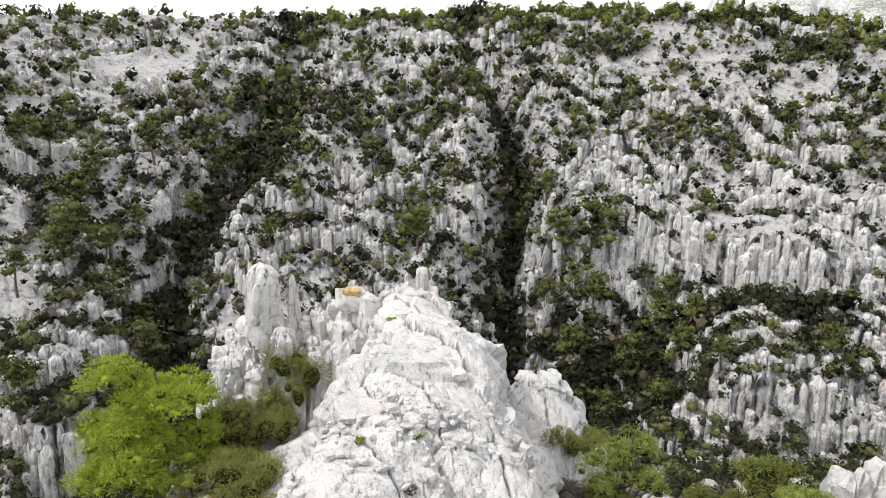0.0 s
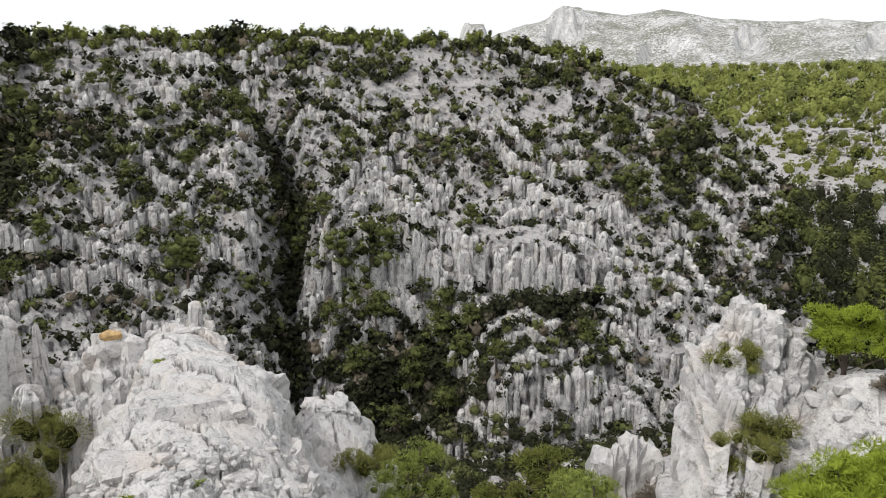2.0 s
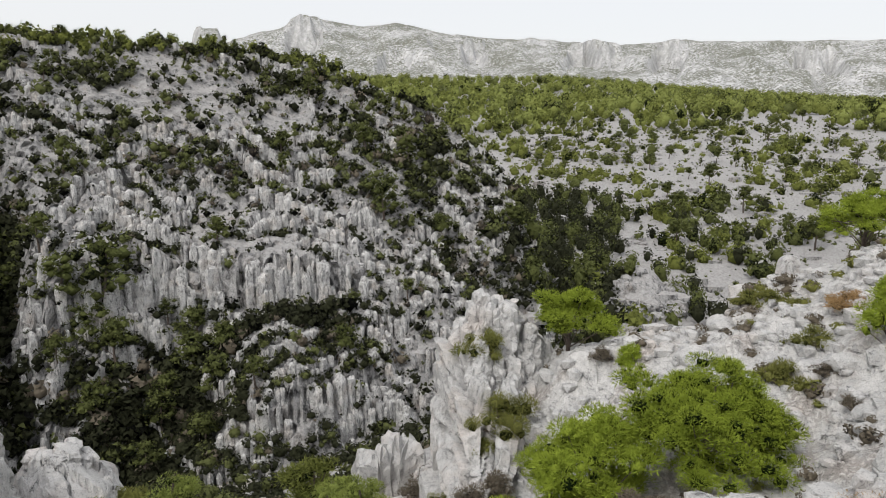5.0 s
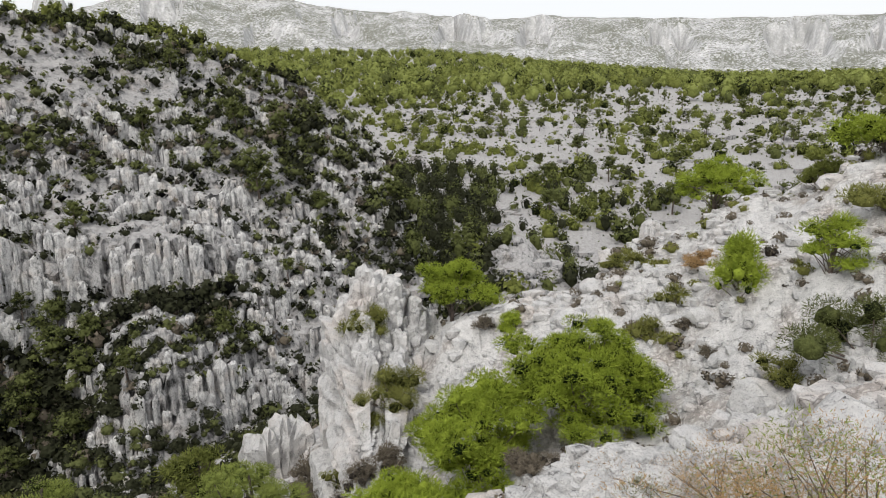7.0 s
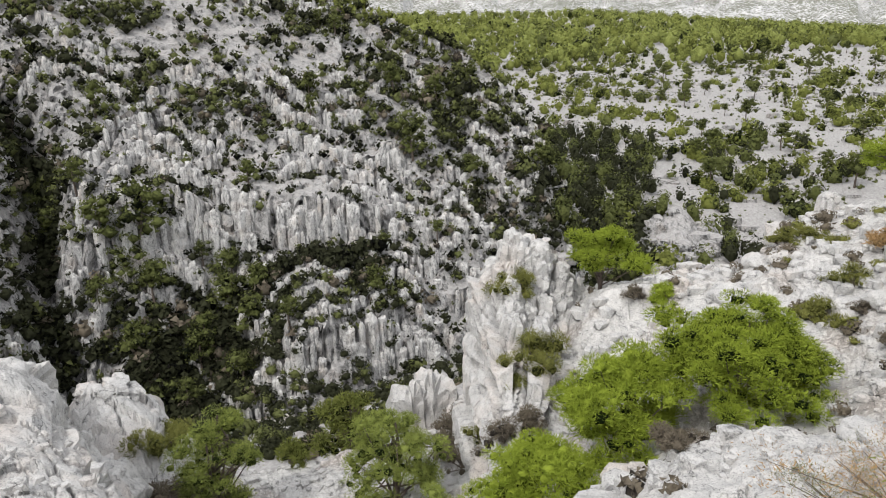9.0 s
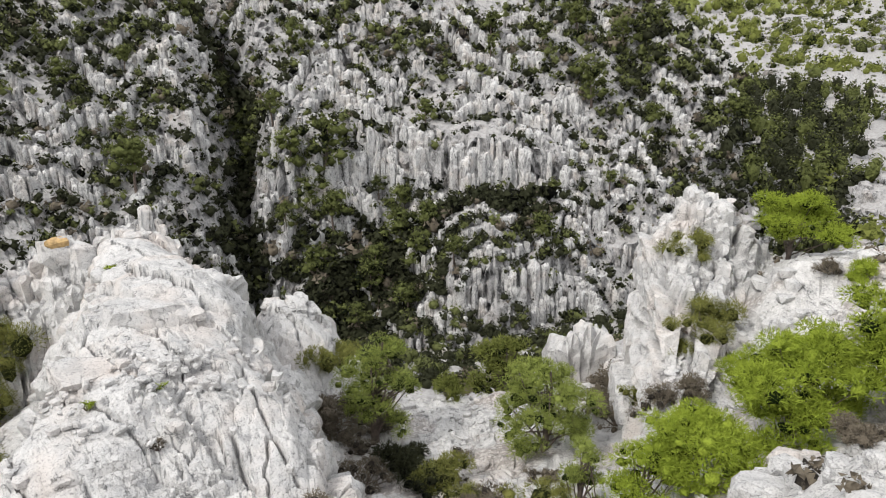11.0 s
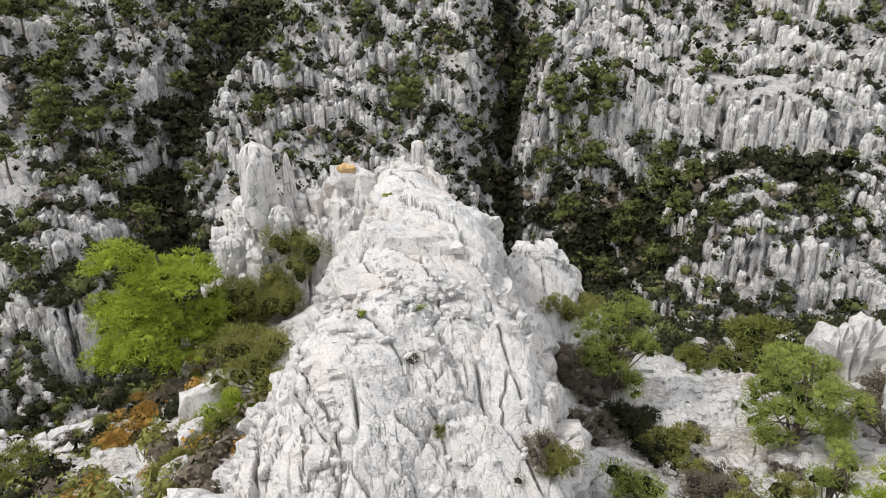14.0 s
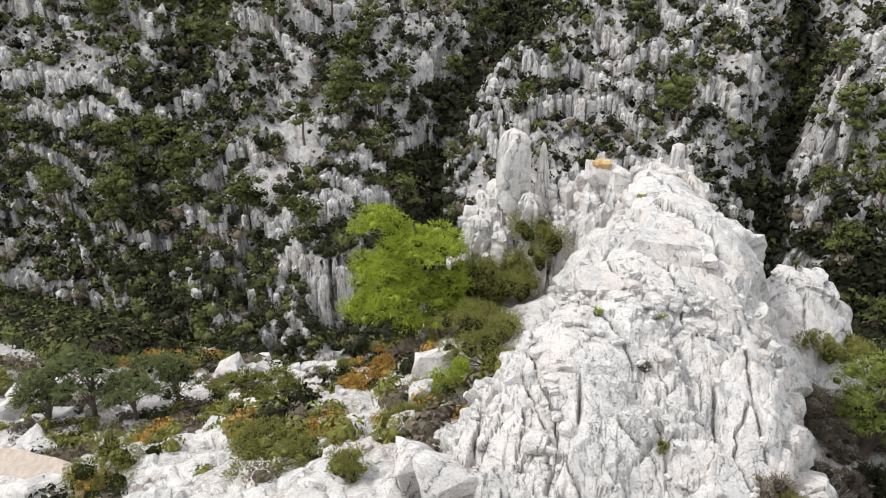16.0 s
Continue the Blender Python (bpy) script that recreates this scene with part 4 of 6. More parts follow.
block("leaning_slab", "low rounded slab at the ridge's foot", -22.5, 9.2, on_ridge(-22.5, 9.2, 0.2), (0.6, 0.5, 0.35), 7, ridge, (5, -8, 40))
LICHEN = plain_material("orange_lichen", (0.43, 0.29, 0.13), 0.4, 8.0)
cap = block("lichen_patch", "orange lichen crust", -8.3, 25.55, on_ridge(-8.3, 25.6, 0.52), (0.42, 0.36, 0.17), 10, ridge, (0, 6, 20))
cap.data.materials.clear()
cap.data.materials.append(LICHEN)

for az, r, head, wide, seed in ((40.6, 22.6, -8.6, 0.42, 261), (39.8, 22.3, -10.2, 0.4, 262), (41.4, 22.2, -7.8, 0.4, 263), (44.2, 21.6, -9.3, 0.5, 264), (42.6, 21.6, -8.8, 0.45, 265), (43.4, 20.9, -10.2, 0.5, 266)):
    rib = column("rib", "upright pale rib of the crag", az, r, -14, head, wide, 0.5, seed)
    rib.parent = spur
    del rib["category"]


def lump_shapes(seed, parts, boxy, gen, count=12):
    """Unit lumps of rock, each broken in its own way."""
    base = bmesh.new()
    bmesh.ops.create_icosphere(base, subdivisions=parts, radius=1.0)
    v0 = np.array([v.co[:] for v in base.verts])
    f0 = np.array([[v.index for v in f.verts] for f in base.faces])
    base.free()
    kinds_ = []
    for k in range(count):
        v = np.sign(v0) * abs(v0) ** boxy
        v = v * (0.85 + 0.6 * rough(v0[:, 0] * 1.3 + k * 7, v0[:, 1] * 1.3, v0[:, 2] * 1.0, octaves=3, seed=seed + k))[:, None]
        e, who = cells((np.arctan2(v0[:, 1], v0[:, 0]) * 1.6), v0[:, 2] * 1.5 + 5, seed=seed + 50 + k)
        v = v * (0.8 + 0.4 * who)[:, None]
        v[:, :2] *= (1.1 - gen.uniform(0.05, 0.4) * (v0[:, 2:] + 1) / 2)
        slant_ = gen.uniform(-0.3, 0.3, 2)
        v[:, 2] += np.where(v0[:, 2] > 0, v[:, 0] * slant_[0] + v[:, 1] * slant_[1], 0)
        kinds_.append(v)
    return np.array(kinds_), f0


def blocks(name, label, az, r, wide, tall, seed, sink, lift, lie, parent=None, boxy=0.5, group=""):
    """Rocks that can be told apart, each an object of its own: parts of an outcrop, or boulders on a slope."""
    gen = np.random.default_rng(seed)
    shapes, f0 = lump_shapes(seed, 2, boxy, gen)
    meshes = [mesh_from(name, v, f0, LIMESTONE, False) for v in shapes]
    z = lie(az, r) + lift * gen.uniform(-1, 1, len(az)) + tall * (0.5 - sink)
    for k in range(len(az)):
        a = radians(float(az[k]))
        ob = new(name, meshes[k % len(meshes)])
        ob.matrix_basis = pose(r[k] * math.sin(a), r[k] * math.cos(a), z[k], 0, 0, math.degrees(-a) + gen.uniform(-30, 30)) @ Matrix.Diagonal((wide[k], wide[k] * gen.uniform(0.7, 1.1), tall[k], 1))
        if parent:
            ob.parent = parent
        else:
            tagged(ob, label, "rock", group=group)


# rounded upright lumps of rock, half sunk into slopes, where nobody could count them
def lumps(name, label, az, r, wide, tall, seed, mat, parts=2, sink=0.3, lift=0.0, lie=None, boxy=0.5):
    gen = np.random.default_rng(seed)
    kinds_, f0 = lump_shapes(seed, parts, boxy, gen)
    v0 = kinds_[0]
    n = len(az)
    shape = kinds_[gen.integers(0, 12, n)] * np.stack([wide, wide * gen.uniform(0.7, 1.1, n), tall], -1)[:, None]
    turn = np.radians(-az) + gen.uniform(-0.5, 0.5, n)
    ct, st = np.cos(turn)[:, None], np.sin(turn)[:, None]
    c = np.stack([r * np.sin(np.radians(az)), r * np.cos(np.radians(az)), (lie or height)(az, r) + lift * gen.uniform(-1, 1, n)], -1)
    v = np.stack([shape[..., 0] * ct - shape[..., 1] * st, shape[..., 0] * st + shape[..., 1] * ct, shape[..., 2]], -1) + c[:, None] + np.array([0, 0, 1]) * (tall * (0.5 - sink))[:, None, None]
    f = f0[None] + np.arange(n)[:, None, None] * len(v0)
    return tagged(new(name, mesh_from(name, v.reshape(-1, 3), f.reshape(-1, 3), mat, False)), label, "rocks", kind="stuff")


def pillar_shapes(seed, gen, count=16, sides=9):
    """Unit pillars of jointed limestone: squarish, fluted, notched where beds meet, with a rounded uneven head."""
    t = np.array([0.0, 0.5, 0.6, 0.8, 0.94, 1.0])[:, None]
    a = (np.arange(sides) / sides * 2 * np.pi)[None, :]
    made = []
    for k in range(count):
        aa = a + gen.uniform(-0.25, 0.25, (1, sides))
        sq = 1 / np.maximum(np.abs(np.cos(aa)), np.abs(np.sin(aa))) ** gen.uniform(0.5, 0.95)
        rad = sq * gen.uniform(0.78, 1.12, (1, sides)) * gen.uniform(0.9, 1.1, (len(t), sides))
        head = gen.uniform(0.45, 0.75)
        prof = np.array([1.05, 0.98, gen.uniform(0.8, 0.92), gen.uniform(0.85, 0.97), 0.82, head])[:, None]
        rad = rad * prof
        z = t + np.where(t > 0.9, gen.uniform(-0.07, 0.05, (len(t), sides)), gen.uniform(-0.04, 0.04, (len(t), sides)))
        lx, ly = gen.uniform(-0.2, 0.2, 2)
        v = np.stack([rad * np.cos(aa) + lx * t, rad * np.sin(aa) + ly * t, z], -1).reshape(-1, 3)
        made.append(np.concatenate([v, [[lx, ly, 1.03 + gen.uniform(-0.02, 0.05)]]]))
    q = grid_faces(len(t), sides, True)
    top = (len(t) - 1) * sides
    f = np.concatenate([q[:, [0, 1, 2]], q[:, [0, 2, 3]], np.array([[top + k, top + (k + 1) % sides, top + sides] for k in range(sides)])])
    return np.array(made), f


def columns(az, r, low, high, wide, seed):
    """Single tall columns, each a piece of the cliff."""
    gen = np.random.default_rng(seed)
    made, f0 = pillar_shapes(seed, gen, 12, 9)
    meshes = [mesh_from("column", v, f0, CLIFF, False) for v in made]
    for k in range(len(az)):
        a = radians(float(az[k]))
        ob = new("column", meshes[k % len(meshes)])
        ob.matrix_basis = pose(r[k] * math.sin(a), r[k] * math.cos(a), low[k], 0, 0, math.degrees(-a) + gen.uniform(-28, 28)) @ Matrix.Diagonal((wide[k], wide[k] * gen.uniform(0.7, 1.3), high[k] - low[k], 1))
        ob.parent = ground


def pillars(name, label, az, r, low, high, wide, seed, mat):
    """Pillars on the storeys of the cliff, from low to high, as one mesh."""
    gen = np.random.default_rng(seed)
    made, f0 = pillar_shapes(seed, gen)
    n = len(az)
    v = made[gen.integers(0, len(made), n)] * np.stack([wide, wide * gen.uniform(0.7, 1.3, n), high - low], -1)[:, None]
    turn = np.radians(-az) + gen.uniform(-0.5, 0.5, n)
    ct, st = np.cos(turn)[:, None], np.sin(turn)[:, None]
    c = np.stack([r * np.sin(np.radians(az)), r * np.cos(np.radians(az)), low], -1)
    v = np.stack([v[..., 0] * ct - v[..., 1] * st, v[..., 0] * st + v[..., 1] * ct, v[..., 2]], -1) + c[:, None]
    f = f0[None] + np.arange(n)[:, None, None] * made.shape[1]
    return tagged(new(name, mesh_from(name, v.reshape(-1, 3), f.reshape(-1, 3), mat, False)), label, "rocks", kind="stuff")


# every storey is faced with pillars, set closest where it is sheer
gen = np.random.default_rng(91)
caz = np.arange(-60, 50, 0.27)
CS, CA = np.meshgrid(np.linspace(-0.06, 1.02, 900), caz)
CQ, _, CH, _ = tiers(CA, CS)
found = []
for frac, forward in ((0.56, 0.3), (0.70, 0.0), (0.12, 0.0)):
    whole = np.floor(CQ - frac)
    i, j = np.nonzero(np.diff(whole, axis=1) > 0)
    found.append(np.stack([CA[i, j] + gen.uniform(-0.12, 0.12, len(i)), CS[i, j], CH[i, j + 1], np.full(len(i), frac), np.full(len(i), forward)], -1))
found = np.concatenate(found)
paz, ps, ph, pf, pw = found.T
rt_, rc_ = toe(paz), crest(paz)[0]
deep_ = np.clip(np.maximum.reduce(gullies(paz, ps)), 0, 1)
chance = np.where(pf < 0.3, 0.16, 1.0) * ease(0.12, 0.5, ph) * (1 - 0.85 * deep_) * (1 - 0.45 * alcove(paz, ps)) * (1 - 0.6 * ease(-34, -42, paz) * ease(0.4, 0.25, ps)) * (1 - bare_soil(paz, ps)) * (0.45 + 0.55 * ease(0.3, 0.5, bumps(np.radians(paz) * 95 / 5, ps * 68 / 4, seed=95)))
keep = gen.random(len(paz)) < chance
paz, ps, ph, pf, pw, rt_, rc_ = (x[keep] for x in (paz, ps, ph, pf, pw, rt_, rc_))
pr = rt_ + ps * (rc_ - rt_)
depth_ = 0.25 / STEPS * (rc_ - rt_)
pz0, pz1 = height(paz, pr - 0.75 * depth_), height(paz, pr + 0.75 * depth_)
wide = (0.26 + 0.42 * gen.random(len(paz)) ** 1.5) * (pr / 90) ** 0.5
tall_ = np.maximum(pz1 - pz0, 0.6) * gen.uniform(0.75, 1.12, len(paz)) * np.where(pf < 0.3, 0.55, np.where(pf < 0.6, 0.85, 1.0))
tall_ = np.minimum(tall_, 8.5 * wide)
# tall columns stand against the sheer foot of the wall
for a0, a1, gap, s0, s1, share_ in ((-34, -21, 0.32, 0.02, 0.062, 0.5), (20, 36, 0.3, 0.02, 0.062, 0.8), (7, 34, 0.3, 0.262, 0.3, 1.0), (7, 34, 0.4, 0.256, 0.285, 0.8)):
    taz = np.arange(a0, a1, gap) + gen.uniform(-0.12, 0.12, len(np.arange(a0, a1, gap)))
    taz = taz[gen.random(len(taz)) < share_ * (0.1 + 0.9 * ease(0.3, 0.5, bumps(np.radians(taz) * 95 / 4, taz * 0 + s0 * 50, seed=59)))]
    span_ = crest(taz)[0] - toe(taz)
    ts = (s0 + s1) / 2 + gen.uniform(-0.014, 0.01, len(taz))
    tz0, tz1 = height(taz, toe(taz) + s0 * span_), height(taz, toe(taz) + s1 * span_)
    tw = 0.3 + 0.62 * gen.random(len(taz)) ** 1.3
    low_ones = np.where(gen.random(len(taz)) < 0.4, gen.uniform(0.35, 0.7, len(taz)), 1.0)
    columns(taz, toe(taz) + ts * span_, tz0 - 0.8, tz0 + np.maximum(tz1 - tz0, 1.5) * low_ones * gen.uniform(0.7, 1.08, len(taz)), tw, 503 + a0)
pillars("cliff_pillars", "pale upright jointed limestone pillars of the cliff", paz, pr - pw + gen.uniform(-0.45, 0.45, len(paz)), pz0 - 0.5, pz0 + tall_, wide, 501, CLIFF)
n = 2000
raz, rr_ = gen.uniform(44, 90, n), np.sqrt(gen.uniform(9**2, 33**2, n))
keep = gen.random(n) < 0.5 * ease(0.4, 0.65, bumps(raz / 4, rr_ / 3, seed=96))
raz, rr_ = raz[keep], rr_[keep]
wide = 0.1 + 0.6 * gen.random(len(raz)) ** 3.0
tall_ = wide * gen.uniform(0.5, 0.9, len(raz))
large = wide > 0.22
lumps("slope_rocks", "small pale rounded rocks breaking out of the rubble slope", raz[~large], rr_[~large], wide[~large], tall_[~large], 521, LIMESTONE, 2, 0.55, boxy=0.8)
blocks("boulder", "pale rounded boulder breaking out of the rubble slope", raz[large], rr_[large], wide[large], tall_[large], 523, 0.55, 0.0, height, None, 0.8, "boulders on the rubble slope")
n = 1500
raz, rr_ = gen.uniform(-60, -22, n), np.sqrt(gen.uniform(10**2, 50**2, n))
keep = gen.random(n) < 0.6 * ease(0.4, 0.65, bumps(raz / 5, rr_ / 4, seed=97))
raz, rr_ = raz[keep], rr_[keep]
wide = (0.12 + 0.75 * gen.random(len(raz)) ** 2.4) * (0.45 + rr_ / 50)
lumps("hollow_rocks", "pale rounded rocks in the scrubby hollow", raz, rr_, wide, wide * gen.uniform(0.6, 1.2, len(raz)), 531, LIMESTONE, 2, 0.4)
# broken blocks on the crag, on the fin and as low slabs along the ridge
def slabs(parent, az, r, wide, tall, sunk, seed, lie, lean, thin=(0.45, 0.8)):
    """Upright jointed slabs breaking out of an outcrop, each a part of it."""
    gen = np.random.default_rng(seed)
    made, f0 = pillar_shapes(seed, gen, 14, 13)
    meshes = [mesh_from("slab", v, f0, LIMESTONE, False) for v in made]
    z = lie(az, r)
    for k in range(len(az)):
        a = radians(float(az[k]))
        ob = new("slab", meshes[k % len(meshes)])
        ob.matrix_basis = pose(r[k] * math.sin(a), r[k] * math.cos(a), z[k] - sunk * tall[k], gen.uniform(-8, 8), lean + gen.uniform(-7, 7), math.degrees(-a) + gen.uniform(-25, 25)) @ Matrix.Diagonal((wide[k], wide[k] / gen.uniform(*thin), tall[k], 1))
        ob.parent = parent


raz, rr_ = gen.uniform(38.8, 47.5, 210), gen.uniform(20.2, 24.0, 210)
wide = 0.1 + 0.2 * gen.random(210) ** 1.6
slabs(spur, raz, rr_, wide, wide * gen.uniform(3.0, 7.0, 210), 0.62, 541, spur_top, 4)
low_crag = tagged(new("low_crag"), "low pale crag of leaning slabs above the gorge", "rock")
raz, rr_ = gen.uniform(32.2, 36.8, 34), gen.uniform(26.0, 27.4, 34)
wide = 0.22 + 0.38 * gen.random(34) ** 1.4
slabs(low_crag, raz, rr_, wide, gen.uniform(3.2, 4.4, 34), 0.9, 547, lambda az, r: -12.9 - 0.35 * np.abs(az - 34.8) + gen.uniform(-0.7, 0.3, len(az)), 3)
raz, rr_ = gen.uniform(-21.5, -6, 90), gen.uniform(24.4, 26.6, 90)
wide = 0.14 + 0.26 * gen.random(90) ** 1.5
slabs(ridge, raz, rr_, wide, wide * gen.uniform(2.5, 5.5, 90), 0.8, 551, ridge_top, -3)
raz, rr_ = gen.uniform(6.2, 10.5, 16), gen.uniform(25.0, 26.2, 16)
wide = 0.16 + 0.25 * gen.random(16)
slabs(ridge, raz, rr_, wide, wide * gen.uniform(1.5, 2.5, 16), 0.75, 553, ridge_top, 6)
ra_, ry_ = gen.uniform(-1, 1, 30), gen.uniform(8.5, 25, 30)
rx_ = -0.6 - 0.04 * ry_ + ra_ * (3.0 - 0.06 * ry_)
wide = 0.1 + 0.32 * gen.random(30) ** 1.8
blocks("slab", "", np.degrees(np.arctan2(rx_, ry_)), np.hypot(rx_, ry_), wide, wide * gen.uniform(0.4, 0.8, 30), 561, 0.75, 0.03, ridge_top, ridge)
n = 2400
raz, rr_ = gen.uniform(46, 88, n), np.sqrt(gen.uniform(90**2, 330**2, n))
keep = gen.random(n) < 0.15 + 0.85 * ease(0.45, 0.65, bumps(raz * rr_ / 900, rr_ / 14, seed=99))
raz, rr_ = raz[keep], rr_[keep]
wide = 0.4 + 2.2 * gen.random(len(raz)) ** 2.6
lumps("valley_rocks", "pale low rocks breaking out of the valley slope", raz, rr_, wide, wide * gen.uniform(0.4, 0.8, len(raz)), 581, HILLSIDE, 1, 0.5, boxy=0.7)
raz, rr_ = gen.uniform(53.2, 59, 34), gen.uniform(97, 116, 34)
wide = 0.8 + 2.0 * gen.random(34)
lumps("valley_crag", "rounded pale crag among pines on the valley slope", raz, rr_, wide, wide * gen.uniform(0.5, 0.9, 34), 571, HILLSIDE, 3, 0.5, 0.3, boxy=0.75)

# ---------------------------------------------------------------- plants
def quads(centres, normals, sizes, gen, stretch=1.0):
    """Square leaves (or leaf sprays) at centres, turned at random about their normals."""
    n = len(centres)
    normals = normals / (np.linalg.norm(normals, axis=1, keepdims=True) + 1e-9)
    other = gen.normal(size=(n, 3))
    a = np.cross(normals, other)
    a /= np.linalg.norm(a, axis=1, keepdims=True) + 1e-9
    b = np.cross(normals, a)
    a, b = a * sizes[:, None] * stretch, b * sizes[:, None]
    v = np.stack([centres - 1.2 * a - 0.6 * b, centres + 1.2 * a - 0.5 * b, centres + 1.3 * b], 1).reshape(-1, 3)
    return v, np.arange(3 * n).reshape(-1, 3)


def shell(centres, radii, count, leaf, gen, flat=0.8, jitter=0.6, stretch=1.0, loose=0.0, spiky=False):
    """Leaves on lumpy shells round centres: count for each."""
    n = len(centres)
    d = gen.normal(size=(n, count, 3))
    d[..., 2] = np.abs(d[..., 2]) * 0.9 + 0.25 * gen.normal(size=(n, count))
    d /= np.linalg.norm(d, axis=2, keepdims=True)
    spread = 0.62 - 0.3 * loose + (0.42 + 0.45 * loose) * gen.random((n, count)) ** 0.6
    c = centres[:, None] + d * (radii[:, None] * spread)[..., None] * np.array([1, 1, flat])
    s = (leaf * radii[:, None] * (0.6 + 0.8 * gen.random((n, count)))).ravel()
    if spiky:
        way = (d + 0.55 * gen.normal(size=d.shape)).reshape(-1, 3)
        way /= np.linalg.norm(way, axis=1, keepdims=True)
        flat_ = np.cross(way, gen.normal(size=way.shape))
        flat_ *= (0.34 * s / (np.linalg.norm(flat_, axis=1) + 1e-9))[:, None]
        c = c.reshape(-1, 3)
        return np.stack([c - flat_, c + flat_, c + way * (3.0 * s)[:, None]], 1).reshape(-1, 3), np.arange(3 * len(c)).reshape(-1, 3)
    return quads(c.reshape(-1, 3), (d + jitter * gen.normal(size=d.shape)).reshape(-1, 3), s, gen, stretch)


ico = bmesh.new()
bmesh.ops.create_icosphere(ico, subdivisions=1, radius=1.0)
ICO_V = np.array([v.co[:] for v in ico.verts])
ICO_F = np.array([[v.index for v in f.verts] for f in ico.faces])
ico.free()
OCT_V = np.array([(1, 0, 0), (0, 1, 0), (-1, 0, 0), (0, -1, 0), (0, 0, 1), (0, 0, -1)], float)
OCT_F = np.array([(0, 1, 4), (1, 2, 4), (2, 3, 4), (3, 0, 4), (1, 0, 5), (2, 1, 5), (3, 2, 5), (0, 3, 5)])


def cores(centres, radii, gen, flat=0.8, share=0.8, ball=None):
    """The dense inside of bushes and clumps: small uneven lumps."""
    n = len(centres)
    ball_v, ball_f = ball or (ICO_V, ICO_F)
    a = gen.uniform(0, 6.3, n)
    c, s = np.cos(a)[:, None], np.sin(a)[:, None]
    v = np.stack([ball_v[None, :, 0] * c - ball_v[None, :, 1] * s, ball_v[None, :, 0] * s + ball_v[None, :, 1] * c, np.repeat(ball_v[None, :, 2], n, 0) * flat], -1)
    v = v * gen.uniform(0.7, 1.15, (n, len(ball_v), 1)) * (share * radii)[:, None, None] + centres[:, None]
    f = ball_f[None] + np.arange(n)[:, None, None] * len(ball_v)
    return v.reshape(-1, 3), f.reshape(-1, 3)


def foliage(name, centres, radii, count, leaf, mat, gen, flat, tint, jitter=0.6, stretch=1.0, loose=0.0, share=0.8, spiky=False, ball=None):
    """One mesh of leaves over dense insides."""
    v1, f1 = shell(centres, radii, count, leaf, gen, flat, jitter, stretch, loose, spiky)
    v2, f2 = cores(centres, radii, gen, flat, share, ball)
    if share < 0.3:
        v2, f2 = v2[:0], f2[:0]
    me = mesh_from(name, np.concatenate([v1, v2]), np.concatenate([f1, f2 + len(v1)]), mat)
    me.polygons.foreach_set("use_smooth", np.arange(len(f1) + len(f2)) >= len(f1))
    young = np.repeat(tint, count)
    if spiky:  # needles pale outward as new growth; inner ones carry painted shade
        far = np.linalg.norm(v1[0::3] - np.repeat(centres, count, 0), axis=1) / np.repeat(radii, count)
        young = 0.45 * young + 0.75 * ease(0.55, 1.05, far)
    # cores get a lower tint, painting the shade inside crowns and bushes
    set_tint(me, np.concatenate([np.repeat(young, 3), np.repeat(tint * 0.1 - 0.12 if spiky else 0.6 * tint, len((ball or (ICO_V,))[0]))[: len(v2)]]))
    return me


def cloud(name, label, category, centres, radii, count, leaf, mat, flat=0.8, gen=None, tint=None):
    """Many low bushes that nobody could count, as one mesh."""
    gen = gen or np.random.default_rng(len(centres))
    tint = gen.random(len(centres)) if tint is None else tint
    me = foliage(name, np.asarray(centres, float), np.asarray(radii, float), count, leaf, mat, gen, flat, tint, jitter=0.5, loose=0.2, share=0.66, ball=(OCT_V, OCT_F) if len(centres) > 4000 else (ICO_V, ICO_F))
    return tagged(new(name, me), label, category, kind="stuff")


def steepness(az, r):
    return np.abs(height(az, r + 0.7) - height(az, r - 0.7)) / 1.4


# bushes on the far wall: in the gullies, on ledges, and thinner on the bare faces
gen = np.random.default_rng(21)
n = 90000
baz, bs = gen.uniform(-62, 51, n), gen.uniform(-0.3, 1.14, n)
bs = np.where((baz < -36) & (gen.random(n) < 0.2), gen.uniform(-0.5, -0.2, n), bs)
br = toe(baz) + bs * (crest(baz)[0] - toe(baz))
ga, gb, gc, gd = gullies(baz, bs)
slope = steepness(baz, br)
patch = bumps(np.radians(baz) * 95 / 7, bs * 68 / 5, seed=81)
ledge = np.exp(-(((bs - 0.17 - 0.004 * (baz - 20)) / 0.06) ** 2)) * ease(5, 9, baz) * ease(36, 30, baz)
shady = ease(-14, -30, baz) * ease(0.9, 0.6, bs)
spare = ease(0.6, 0.8, bs) * ease(5, 20, baz)
deep = np.maximum(np.maximum(ga, gb), np.maximum(0.5 * gc, gd))
deep = np.maximum(deep, alcove(baz, bs))
want = 0.27 + 0.32 * ease(0.38, 0.66, patch) + 1.0 * deep + 0.8 * ledge + 0.06 * shady + 0.3 * ease(0.08, -0.1, bs) + 0.6 * ease(-20, -26, baz) * ease(0.2, 0.05, bs) - 0.05 * spare
want = want * (0.3 + 0.7 * ease(1.8, 0.6, slope)) * (1 + 0.15 * ease(0.5, 0.75, bs))
want = want * (1 - 0.55 * ease(8, 0, baz) * ease(0.66, 0.85, bs))
want = want + 0.16 * ease(8, 3, baz) * ease(0.1, 0.2, bs) * ease(0.8, 0.65, bs)
want = want * (1 - 0.4 * ease(31, 36, baz))
want = want + 0.8 * alcove(baz, bs)
